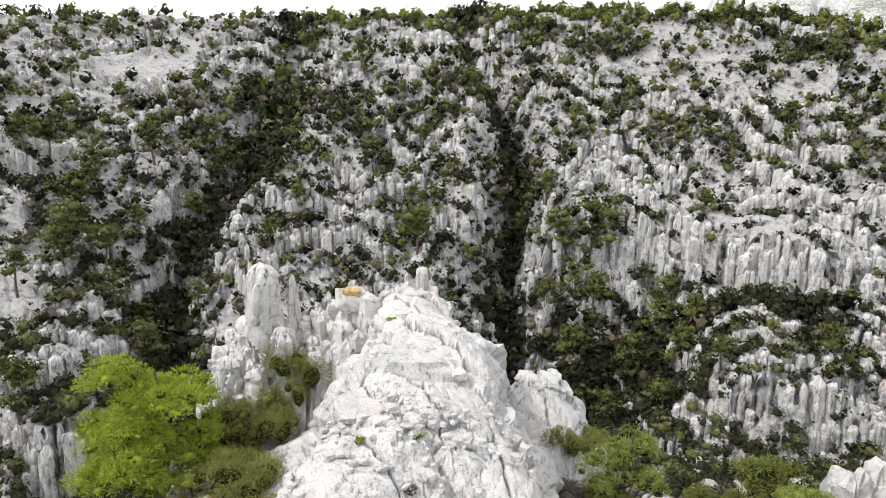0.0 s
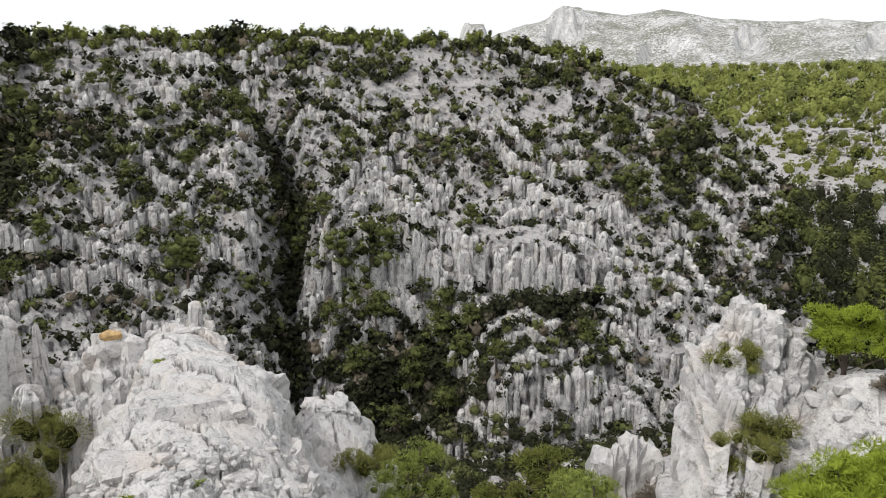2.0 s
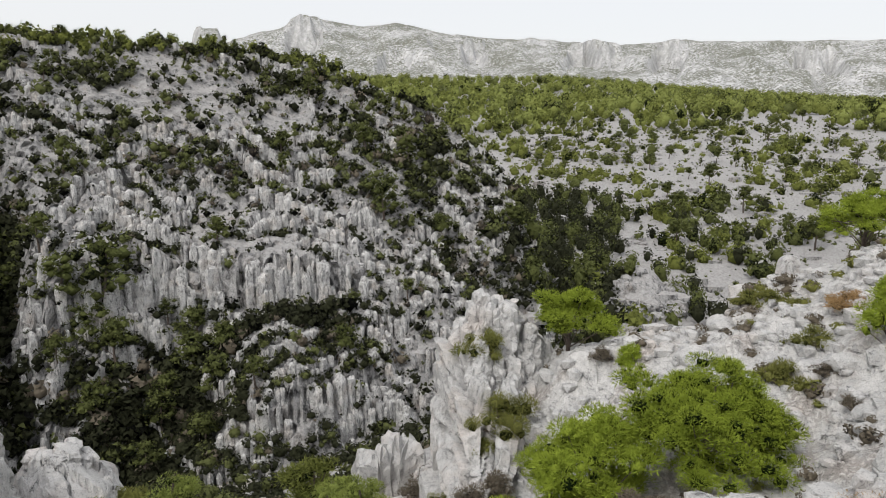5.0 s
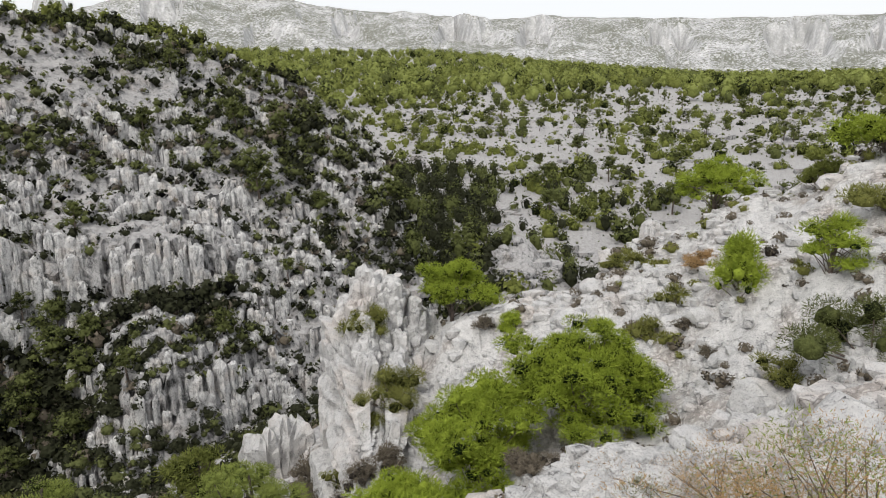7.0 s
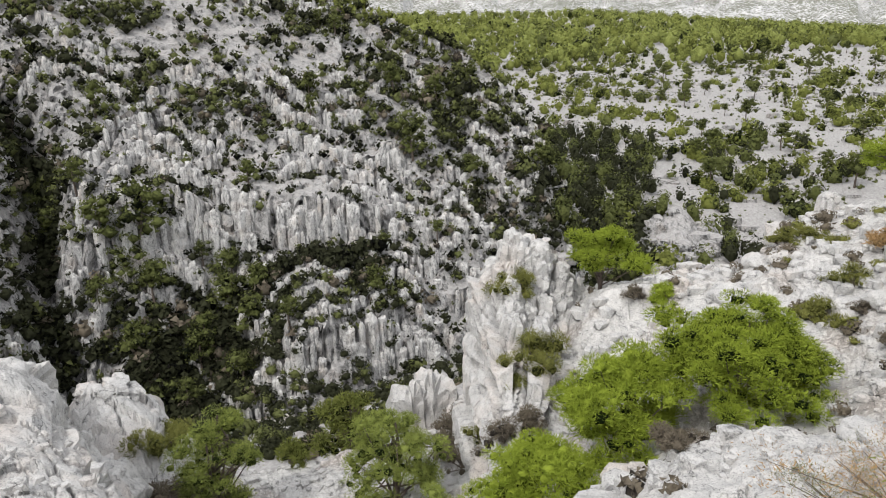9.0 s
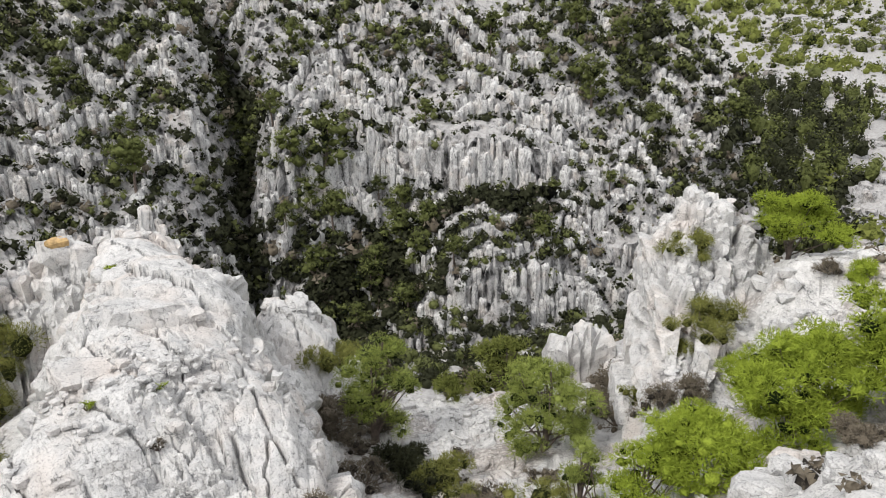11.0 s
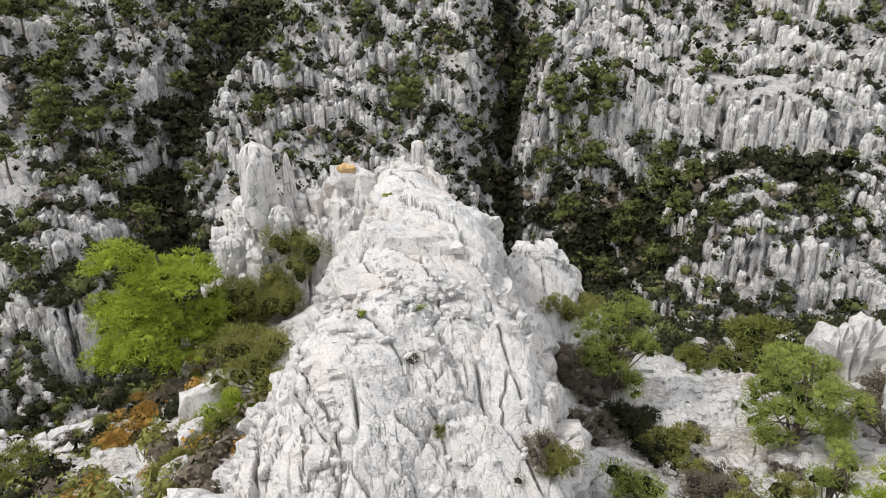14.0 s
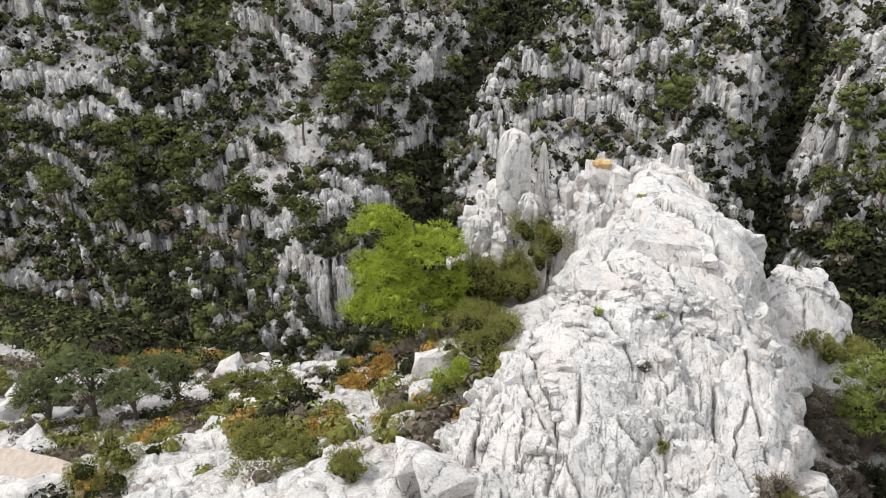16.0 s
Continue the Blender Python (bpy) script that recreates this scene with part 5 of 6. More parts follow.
want = want + 0.8 * ease(-34, -42, baz) * ease(0.42, 0.28, bs)
want = want * (1 - 0.55 * ease(16, 19, baz) * ease(35, 33, baz) * ease(0.24, 0.3, bs) * ease(0.55, 0.45, bs))
want = want * (1 - 0.95 * bare_soil(baz, bs))
keep = (br > 54) & (gen.random(n) < (0.47 + 0.06 * ease(10, 25, baz) - 0.12 * ease(5, -5, baz) * ease(0.55, 0.75, bs)) * want * (br / 95) ** 1.0)
baz, br, bs, big = baz[keep], br[keep], bs[keep], np.maximum(deep, ledge)[keep]
rad = (0.28 + 0.9 * gen.random(len(baz)) ** 2.4) * (1 + 0.6 * big) * (1 + 0.3 * ease(0.5, 0.75, bs))
bc_ = at(baz, br, 0.4 * rad) * (1 - 0.6 / br)[:, None] + np.array([0, 0, 1]) * (0.6 / br * height(baz, br))[:, None]
# gullies and ledges draw more MAQUIS, their deep shade painted by leaf colour
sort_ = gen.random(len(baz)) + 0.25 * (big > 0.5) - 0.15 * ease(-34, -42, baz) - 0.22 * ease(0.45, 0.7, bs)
dry_ = gen.random(len(baz)) < 0.06
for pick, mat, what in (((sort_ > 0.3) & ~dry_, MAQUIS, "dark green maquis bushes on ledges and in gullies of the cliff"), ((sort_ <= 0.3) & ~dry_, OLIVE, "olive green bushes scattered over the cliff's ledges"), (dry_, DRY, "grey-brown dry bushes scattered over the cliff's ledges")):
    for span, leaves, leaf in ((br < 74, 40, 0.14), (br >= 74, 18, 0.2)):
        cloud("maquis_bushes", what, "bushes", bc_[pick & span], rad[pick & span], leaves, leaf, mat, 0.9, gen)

# low scrub on the right-hand valley slope and the plateau
n = 6500
saz, sr = gen.uniform(30, 90, n), np.sqrt(gen.uniform(48**2, 420**2, n))
ok = (wall_share(saz, sr) > 1.05) | (saz > 49)
patch = bumps(saz * sr / 900, sr / 16, seed=83)
ok &= gen.random(n) < 0.07 + 0.75 * ease(0.5, 0.7, patch)
saz, sr = saz[ok], sr[ok]
rad = 0.6 + 2.6 * gen.random(len(saz)) ** 2.0
green = gen.random(len(saz)) < 0.75
for pick, mat, what in ((green, PINE_FAR, "scattered green bushes and small pines on the pale valley slope"), (~green, PINE_DARK, "scattered dark green scrub on the pale valley slope")):
    cloud("slope_scrub", what, "bushes", at(saz[pick], sr[pick], 0.3 * rad[pick]), rad[pick], 52, 0.14, mat, 1.05, gen)


# knee-high dots of scrub between them
n = 2600
saz, sr = gen.uniform(40, 90, n), np.sqrt(gen.uniform(90**2, 380**2, n))
ok = (wall_share(saz, sr) > 1.05) | (saz > 49)
saz, sr = saz[ok], sr[ok]
rad = 0.25 + 0.5 * gen.random(len(saz)) ** 1.5
cloud("low_scrub", "low grey-green scrub dotted over the pale valley slope", "bushes", at(saz, sr, 0.2 * rad), rad, 12, 0.25, OLIVE, 0.8, gen)


# pines: one crown is many lumpy clumps of needles on limbs
def pine(name, label, tall, wide, clumps, per, seed, mat, lean=0.0, shape="umbrella", clump=0.17, leaf=0.3):
    """A pine on its own foot: trunk, limbs, crown. wide: the crown's radius."""
    gen = np.random.default_rng(seed)
    root = new(name)
    tagged(root, label, "pine tree")
    t = np.linspace(0, 1, 9)
    bend = 0.06 * tall * np.stack([np.sin(t * 4 + seed), np.cos(t * 3 + seed)], -1) * t[:, None]
    spine = np.stack([bend[:, 0] + lean * t, bend[:, 1], t * tall * 0.92 - 0.3], -1)
    pieces = [tube(spine, 0.035 * tall * (1 - 0.85 * t) + 0.01, 8 if clumps > 20 else 5)]
    low = {"umbrella": 0.5, "cone": 0.12, "round": 0.22, "bushy": 0.06}[shape]
    k = np.arange(clumps)
    hgt = low + (1 - low) * ((k + gen.random(clumps)) / clumps) ** 0.85
    turn = k * 2.39996 + gen.uniform(-0.5, 0.5, clumps)
    if shape == "cone":
        reach = np.clip(1.03 - hgt, 0.03, 1) ** 0.75 * 1.3 * (1 + 0.25 * np.sin(hgt * 22 + seed))
    elif shape == "umbrella":
        reach = np.sqrt(np.clip(1 - ((hgt - 0.68) / 0.36) ** 2, 0.04, 1))
    else:
        reach = np.sqrt(np.clip(1 - ((hgt - 0.58) / 0.47) ** 2, 0.04, 1))
    reach = reach * wide * np.where(gen.random(clumps) < 0.3, gen.uniform(0.15, 0.6, clumps), gen.uniform(0.6, 1.15, clumps)) * (0.8 + 0.3 * np.sin(turn + seed) + 0.25 * np.sin(turn * 3 + seed * 2 + hgt * 5))
    core = np.stack([np.interp(hgt, t, spine[:, i]) for i in range(3)], -1)
    ends = core + np.stack([np.cos(turn) * reach, np.sin(turn) * reach, 0 * reach], -1)
    ends[:, 2] = hgt * tall - 0.05 * reach
    if clumps > 20 and shape != "cone":
        # boughs spread over a dome, each with its own pads of needles on top and round its rim
        low_ = {"umbrella": 0.42, "round": 0.2, "bushy": 0.1}[shape]
        boughs = max(6, clumps // 8)
        b = np.arange(boughs)
        up = 1 - (b + 0.35) / boughs * (1.65 if shape == "bushy" else 1.4)
        around = np.sqrt(np.clip(1 - up**2, 0, 1))
        ba = b * 2.39996 + gen.uniform(-0.5, 0.5, boughs) + seed
        depth_ = gen.uniform(0.42, 0.8, boughs)
        centre = np.array([lean * 0.5, 0, tall * (low_ + 0.36 * (1 - low_))])
        bc = centre + np.stack([np.cos(ba) * around * wide, np.sin(ba) * around * wide, up * tall * 0.64 * (1 - low_)], -1) * depth_[:, None]
        bs_ = wide * gen.uniform(0.24, 0.42, boughs) * (1.0 if boughs > 9 else 1.25)
        own = k % boughs
        d = gen.normal(size=(clumps, 3)) + 0.5 * (bc - centre)[own] / wide
        d[:, 2] = 0.75 * np.abs(d[:, 2]) - 0.2
        d /= np.linalg.norm(d, axis=1, keepdims=True)
        ends = bc[own] + d * (bs_[own] * gen.uniform(0.6, 1.1, clumps))[:, None] * [1, 1, 0.75]
        ends[:, 2] = np.clip(ends[:, 2], 0.07 * tall, tall)
        reach = np.hypot(ends[:, 0] - core[:, 0], ends[:, 1] - core[:, 1])
    for i in range(0, clumps, max(1, clumps // (26 if clumps > 26 else 5))):
        q = np.linspace(0, 1, 5)[:, None]
        start = core[i] - [0, 0, 0.25 * reach[i] + 0.05 * tall]
        arc = start * (1 - q) + ends[i] * q + np.array([0, 0, 0.08 * tall]) * q * (1 - q)
        pieces.append(tube(arc, (0.009 * tall * (1 - 0.8 * q[:, 0]) + 0.004), 5 if clumps > 20 else 3))
    v, f = joined(pieces)
    part("trunk", mesh_from("trunk", v, f, BARK, True), root, "grey-brown trunk with limbs")
    size = clump * wide * gen.uniform(0.75, 1.35, clumps) * (1.3 if wide < 1.2 and clumps > 20 else 1.0)
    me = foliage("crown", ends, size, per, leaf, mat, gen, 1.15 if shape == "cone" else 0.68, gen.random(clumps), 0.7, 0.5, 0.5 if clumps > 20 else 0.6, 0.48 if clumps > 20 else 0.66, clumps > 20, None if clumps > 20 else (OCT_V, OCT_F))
    part("crown", me, root)
    return root


def surface(az, r):
    """Height of ground or outcrop."""
    z = height(az, r)
    z = np.where((az > -34) & (az < 19) & (r > 6) & (r < 31), np.maximum(z, ridge_top(az, r)), z)
    return np.where((az > 34) & (az < 52) & (r > 15) & (r < 29), np.maximum(z, spur_top(az, r)), z)


def foot(az, el, start=5.0, end=60.0):
    """The place where a bearing and a slope down from the lookout first meet ground or rock."""
    r = np.arange(start, end, 0.1)
    z = surface(np.full(r.shape, float(az)), r)
    over = z > r * math.tan(radians(el))
    k = int(np.argmax(over)) if over.any() else len(r) - 1
    return float(r[k]), float(z[k])


def rooted(az, r, top_el, label, wide, clumps, per, seed, mat, shape, clump, leaf, name="aleppo_pine"):
    """A pine on the ground at a bearing and distance, as tall as the slope to its top tells."""
    z = float(height(np.array([az]), np.array([r]))[0])
    tall = r * math.tan(radians(top_el)) - z
    tree = pine(name, label, tall, wide, clumps, per, seed, mat, 0.15, shape, clump, leaf)
    tree.matrix_basis = pose(r * math.sin(radians(az)), r * math.cos(radians(az)), z - 0.05)
    return tree


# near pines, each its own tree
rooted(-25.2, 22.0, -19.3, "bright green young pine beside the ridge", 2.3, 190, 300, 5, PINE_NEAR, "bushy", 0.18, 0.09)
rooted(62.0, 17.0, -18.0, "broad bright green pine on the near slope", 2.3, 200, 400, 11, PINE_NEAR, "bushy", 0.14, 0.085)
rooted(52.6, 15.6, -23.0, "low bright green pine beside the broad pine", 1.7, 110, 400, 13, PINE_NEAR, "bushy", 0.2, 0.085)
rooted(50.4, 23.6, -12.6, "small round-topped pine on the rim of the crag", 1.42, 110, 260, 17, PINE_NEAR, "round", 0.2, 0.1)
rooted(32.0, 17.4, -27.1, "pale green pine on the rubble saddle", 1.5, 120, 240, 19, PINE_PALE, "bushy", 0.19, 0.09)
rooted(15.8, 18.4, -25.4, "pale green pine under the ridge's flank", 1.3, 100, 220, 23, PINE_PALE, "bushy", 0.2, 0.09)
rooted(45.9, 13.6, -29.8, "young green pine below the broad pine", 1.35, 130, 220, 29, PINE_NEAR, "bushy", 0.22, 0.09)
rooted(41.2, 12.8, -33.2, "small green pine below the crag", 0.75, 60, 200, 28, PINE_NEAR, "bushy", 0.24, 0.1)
rooted(35.6, 13.6, -33.3, "small pale green pine in the rubble", 0.55, 30, 160, 30, PINE_PALE, "bushy", 0.27, 0.12)
rooted(27.8, 23.0, -25.7, "dark green pine at the gorge edge", 1.05, 50, 160, 31, PINE_FAR, "bushy", 0.24, 0.13)
rooted(22.5, 22.6, -29.4, "small dark green pine at the gorge edge", 0.75, 30, 140, 33, PINE_FAR, "bushy", 0.26, 0.14)
rooted(71.4, 30.5, -4.0, "bright green pine on the rubble rim", 1.5, 84, 200, 37, PINE_NEAR, "round", 0.2, 0.1)
rooted(73.6, 20.5, -10.6, "young pine on the rubble slope", 0.75, 44, 160, 41, PINE_NEAR, "cone", 0.3, 0.12)
rooted(79.8, 20.0, -8.0, "bright green pine on the rubble slope", 0.8, 44, 160, 43, PINE_NEAR, "bushy", 0.24, 0.12)
rooted(82.2, 27.0, -1.0, "bright green pine on the rubble rim", 1.5, 60, 180, 47, PINE_NEAR, "bushy", 0.22, 0.12)
rooted(78.6, 29.0, -3.6, "small pine on the rubble rim", 0.8, 40, 160, 46, PINE_FAR, "bushy", 0.24, 0.12)
rooted(-53.4, 43.0, -27.4, "rounded green pine in the hollow", 1.9, 56, 110, 61, PINE_HOLLOW, "round", 0.24, 0.14)
rooted(-56.8, 44.0, -27.2, "rounded green pine in the hollow", 1.9, 56, 110, 62, PINE_HOLLOW, "round", 0.24, 0.14)
rooted(-46.8, 42.0, -28.7, "rounded green pine in the hollow", 1.9, 56, 110, 63, PINE_HOLLOW, "round", 0.24, 0.14)
rooted(-50.4, 41.0, -29.6, "rounded green pine in the hollow", 1.9, 56, 110, 64, PINE_HOLLOW, "round", 0.24, 0.14)
rooted(-40.6, 40.0, -31.3, "low green pine in the hollow", 1.27, 34, 100, 65, PINE_FAR, "bushy", 0.27, 0.16)
rooted(-37.4, 38.0, -31.8, "low green pine in the hollow", 1.10, 34, 100, 66, PINE_FAR, "bushy", 0.27, 0.16)

# far pines: six trees, copied
kinds = []
for i, (tall, wide, shape) in enumerate(((6.0, 2.4, "umbrella"), (5.0, 2.1, "round"), (6.5, 2.2, "umbrella"), (4.6, 1.6, "cone"), (5.4, 2.6, "umbrella"), (4.2, 1.7, "round"))):
    kinds.append(pine("cliff_pine", "dark green pine rooted in the cliff", tall, wide, 15, 46, 50 + i, PINE_DARK, 0.3, shape, 0.44, 0.16))
    tagged(kinds[-1], group="pines on the cliff and its brow")


used = set()


def far_pine(az, r, scale, kind, turn):
    """The first tree of a kind is set down itself, later ones are copies."""
    p = at(np.array([az]), np.array([r]))[0]
    m = pose(p[0], p[1], p[2] - 0.15, 0, 0, turn) @ Matrix.Diagonal((scale, scale, scale, 1))
    if kind not in used:
        used.add(kind)
        kinds[kind].matrix_basis = m
        return kinds[kind]
    made = copy_thing(kinds[kind], pose(p[0], p[1], p[2] - 0.15, 0, 0, turn))
    made.matrix_basis = m
    return made


def reach_of(az, el):
    """Distance at which a sight line of that bearing and slope first meets the ground of the far wall."""
    r = np.arange(40.0, 420.0, 0.5)
    z = height(np.full(r.shape, az), r)
    over = z > r * math.tan(radians(el))
    return float(r[np.argmax(over)]) if over.any() else 130.0


# single trees that stand out, by bearing, slope of the sight line to their foot, and height
def cliff_tree(az, el, tall, kind):
    far_pine(az, reach_of(az, el), tall / (6.0, 5.0, 6.5, 4.6, 5.4, 4.2)[kind], kind, az * 37 % 360)


cliff_tree(-2.3, -14.0, 6.0, 4)
cliff_tree(12.6, -14.2, 8.5, 1)
cliff_tree(9.5, -13.0, 5.5, 5)
cliff_tree(11.0, -16.0, 5.0, 1)
cliff_tree(18.5, -20.0, 6.0, 1)
cliff_tree(20.5, -21.5, 5.5, 5)
cliff_tree(6.5, -12.0, 4.5, 5)
cliff_tree(-6.0, -5.5, 4.0, 5)
cliff_tree(-12.2, -9.5, 3.6, 5)
cliff_tree(-14.5, -13.5, 4.2, 0)
cliff_tree(21.0, -9.0, 3.6, 5)
cliff_tree(34.5, -7.5, 6.5, 1)
cliff_tree(2.0, 0.0, 5.0, 3)
cliff_tree(33.0, -2.0, 5.0, 4)
cliff_tree(36.5, -3.0, 5.0, 1)
cliff_tree(-30.0, -5.0, 5.0, 0)
cliff_tree(-29.0, -9.5, 5.5, 4)
cliff_tree(-23.0, -5.5, 5.5, 0)
cliff_tree(-18.0, -7.0, 5.0, 2)
cliff_tree(-33.0, -14.5, 5.0, 2)
cliff_tree(-27.0, -13.5, 5.0, 0)
cliff_tree(-43.0, -18.0, 5.5, 1)
cliff_tree(-52.0, -18.0, 5.5, 0)
cliff_tree(-48.0, -19.0, 5.0, 4)
cliff_tree(16.5, -22.0, 5.0, 2)
cliff_tree(31.0, -19.0, 4.0, 4)
cliff_tree(-33.5, -22.0, 4.0, 4)
cliff_tree(10.5, -3.0, 4.5, 3)
cliff_tree(8.5, -9.0, 5.0, 2)

for az, el, tall, kind in ((13, -18, 6.0, 0), (16, -24, 5.5, 2), (11, -22, 5.0, 4), (19, -25, 4.5, 0), (9, -18, 5.0, 2), (21, -18, 4.0, 4), (14.5, -27, 4.5, 2), (23.5, -21, 4.0, 0)):
    cliff_tree(az, el, tall, kind)

for k in range(26):
    az, el = gen.uniform(-59, -19), gen.uniform(-22, -2)
    if bare_soil(np.array([az]), share_at(np.array([az]), el))[0] < 0.25:
        cliff_tree(az, el, gen.uniform(3.6, 5.8), int(gen.choice([0, 2, 4, 1])))

# pines scattered over the wall, thicker near the top
count = 0
while count < 84:
    az, s = gen.uniform(-58, 46), gen.uniform(0.05, 0.98) ** 0.7
    if gen.random() < 0.3 + 0.7 * s and bare_soil(np.array([az]), np.array([s]))[0] < 0.3:
        rt_, (rc_, _) = float(toe(np.array([az]))[0]), crest(np.array([az]))
        far_pine(az, rt_ + s * (float(rc_[0]) - rt_), gen.uniform(0.38, 0.85), int(gen.integers(0, 6)), gen.uniform(0, 360))
        count += 1
# the row along the brow
for k in range(150):
    az = gen.uniform(-40, 35)
    if az < -4 and gen.random() < 0.85:
        continue
    rc_ = float(crest(np.array([az]))[0][0])
    far_pine(az, rc_ + gen.uniform(-3, 16), gen.uniform(0.36, 0.64) * (0.65 if az < -4 else 1.0), int(gen.choice([1, 3, 3, 3, 5])), gen.uniform(0, 360))
# single pines on the valley slope
for k in range(130):
    az, r = gen.uniform(47, 84), math.sqrt(gen.uniform(140**2, 400**2))
    far_pine(az, r, gen.uniform(0.6, 1.25), int(gen.integers(0, 6)), gen.uniform(0, 360))

# the pine wood on the rise below the mountain, and the dark wood in the valley's bottom
n = 4600
waz, wr = gen.uniform(28, 92, n), gen.uniform(330, 960, n)
dense = ease(300, 430, wr + 160 * (bumps(waz / 4, wr / 60, seed=91) - 0.5))
ok = gen.random(n) < dense * ease(0.2, 0.4, bumps(waz * 0.9, wr / 45, seed=93) + 0.15 * ease(400, 600, wr) + 0.1)
waz, wr = waz[ok], wr[ok]
rad = 1.8 + 3.6 * gen.random(len(waz)) ** 1.6
lot_ = gen.random(len(waz)) + 0.5 * (bumps(waz / 1.5, wr / 40, seed=94) - 0.5)
for pick, mat, what in ((lot_ < 0.55, PINE_WOOD, "dense green pine wood on the rise below the mountain"), ((lot_ >= 0.55) & (lot_ < 0.9), PINE_FAR, "yellow-green pines in the wood below the mountain"), (lot_ >= 0.9, PINE_DARK, "dark green pines in the wood below the mountain")):
    cloud("pine_wood", what, "wood", at(waz[pick], wr[pick], 0.9 * rad[pick]), rad[pick], 44, 0.135, mat, 1.2, gen)
n = 1500
waz = gen.uniform(-34, 37, n)
ok = gen.random(n) < ease(-20, 4, waz) + 0.08
waz = waz[ok]
wr = crest(waz)[0] + gen.uniform(-3, 30, len(waz))
rad = gen.uniform(0.45, 1.0, len(waz))
cloud("brow_wood", "low green pines crowded along the cliff's brow", "wood", at(waz, wr, 1.1 * rad), rad, 26, 0.26, PINE_FAR, 1.7, gen)
n = 850
waz, wr = gen.uniform(45, 68, n), gen.uniform(100, 195, n)
ok = gen.random(n) < ease(56, 51, waz) + 0.06 + 0.22 * ease(0.5, 0.6, bumps(waz / 2, wr / 9, seed=98))
waz, wr = waz[ok], wr[ok]
rad = gen.uniform(0.9, 2.0, len(waz))
half_ = gen.random(len(waz)) < 0.45
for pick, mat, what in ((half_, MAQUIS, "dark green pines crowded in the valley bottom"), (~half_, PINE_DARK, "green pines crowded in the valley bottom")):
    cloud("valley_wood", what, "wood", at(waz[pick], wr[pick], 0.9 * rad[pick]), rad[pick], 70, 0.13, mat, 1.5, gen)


# near bushes, each its own
def bush(label, az, el, wide, tall, mat, count, leaf, seed, open_=0.0, category="bush", name="bush"):
    gen = np.random.default_rng(seed)
    lobes = 17
    c = gen.normal(size=(lobes, 3)) * [0.46 * wide, 0.46 * wide, 0.0]
    c[:, 2] = tall * gen.uniform(0.02, 0.66, lobes) * np.exp(-0.6 * (c[:, 0] ** 2 + c[:, 1] ** 2) / wide**2)
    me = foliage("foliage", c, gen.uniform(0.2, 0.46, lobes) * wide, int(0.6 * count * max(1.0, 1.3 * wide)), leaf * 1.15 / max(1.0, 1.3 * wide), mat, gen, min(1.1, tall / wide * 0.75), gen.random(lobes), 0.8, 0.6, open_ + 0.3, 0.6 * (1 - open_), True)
    root = tagged(new(name), label, category)
    part("foliage", me, root)
    stems = []
    for i in range(lobes):
        q = np.linspace(0, 1, 4)[:, None]
        stems.append(tube(np.array([0, 0, -0.15]) * (1 - q) + c[i] * q, (0.03 - 0.02 * q[:, 0]) * (0.35 if open_ else min(1.0, 1.6 * wide)), 5))
    v, f = joined(stems)
    part("branchwork", mesh_from("branchwork", v, f, BARK, True), root, "thin grey stems")
    r, z = foot(az, el)
    r += 0.35 * wide
    z = max(z, float(surface(np.array([az]), np.array([r]))[0]) - 0.2)
    root.matrix_basis = pose(r * math.sin(radians(az)), r * math.cos(radians(az)), z)
    return root


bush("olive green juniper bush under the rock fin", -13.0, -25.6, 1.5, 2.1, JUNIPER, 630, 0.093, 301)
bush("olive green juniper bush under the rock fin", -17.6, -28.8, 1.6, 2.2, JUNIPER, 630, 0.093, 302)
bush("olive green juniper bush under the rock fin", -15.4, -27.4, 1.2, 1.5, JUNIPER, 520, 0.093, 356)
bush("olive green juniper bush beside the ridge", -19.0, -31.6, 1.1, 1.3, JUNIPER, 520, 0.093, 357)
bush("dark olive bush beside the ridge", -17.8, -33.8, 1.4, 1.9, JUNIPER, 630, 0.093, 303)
bush("bright green shrub beside the ridge", -20.6, -35.2, 0.6, 1.2, PINE_NEAR, 450, 0.109, 304)
bush("orange autumn shrub by the young pine", -22.3, -30.8, 0.55, 0.55, ORANGE, 300, 0.131, 305)
bush("orange autumn shrub on the scrubby slope", -27.2, -33.5, 0.8, 0.5, ORANGE, 360, 0.109, 306)
bush("grey-brown scrub on the scrubby slope", -31.0, -34.3, 1.0, 0.6, DRY, 390, 0.109, 307)
bush("grey-brown scrub on the scrubby slope", -25.0, -32.6, 0.7, 0.6, DRY, 360, 0.109, 308)
bush("olive tuft on the scrubby slope", -26.3, -38.8, 0.65, 0.8, JUNIPER, 390, 0.109, 309)
bush("olive bush among pale rocks", -40.5, -38.8, 1.1, 0.6, JUNIPER, 480, 0.098, 310)
bush("green bush among pale rocks", -33.2, -41.5, 0.5, 0.7, JUNIPER, 360, 0.109, 311)
bush("dark olive juniper behind the ridge's flank", 11.2, -28.8, 0.8, 1.2, JUNIPER, 570, 0.098, 312)
bush("dark olive juniper beside the rock knob", 13.4, -28.2, 0.7, 0.9, JUNIPER, 420, 0.1, 371)
bush("dark dry scrub on the ridge's flank", 11.6, -33.4, 1.2, 1.1, DRY, 510, 0.109, 313)
bush("dark dry scrub on the ridge's flank", 15.0, -33.0, 1.1, 0.9, DRY, 450, 0.109, 314)
bush("brown heather bush in the rubble", 14.6, -38.2, 0.75, 1.0, DRY, 450, 0.109, 315)
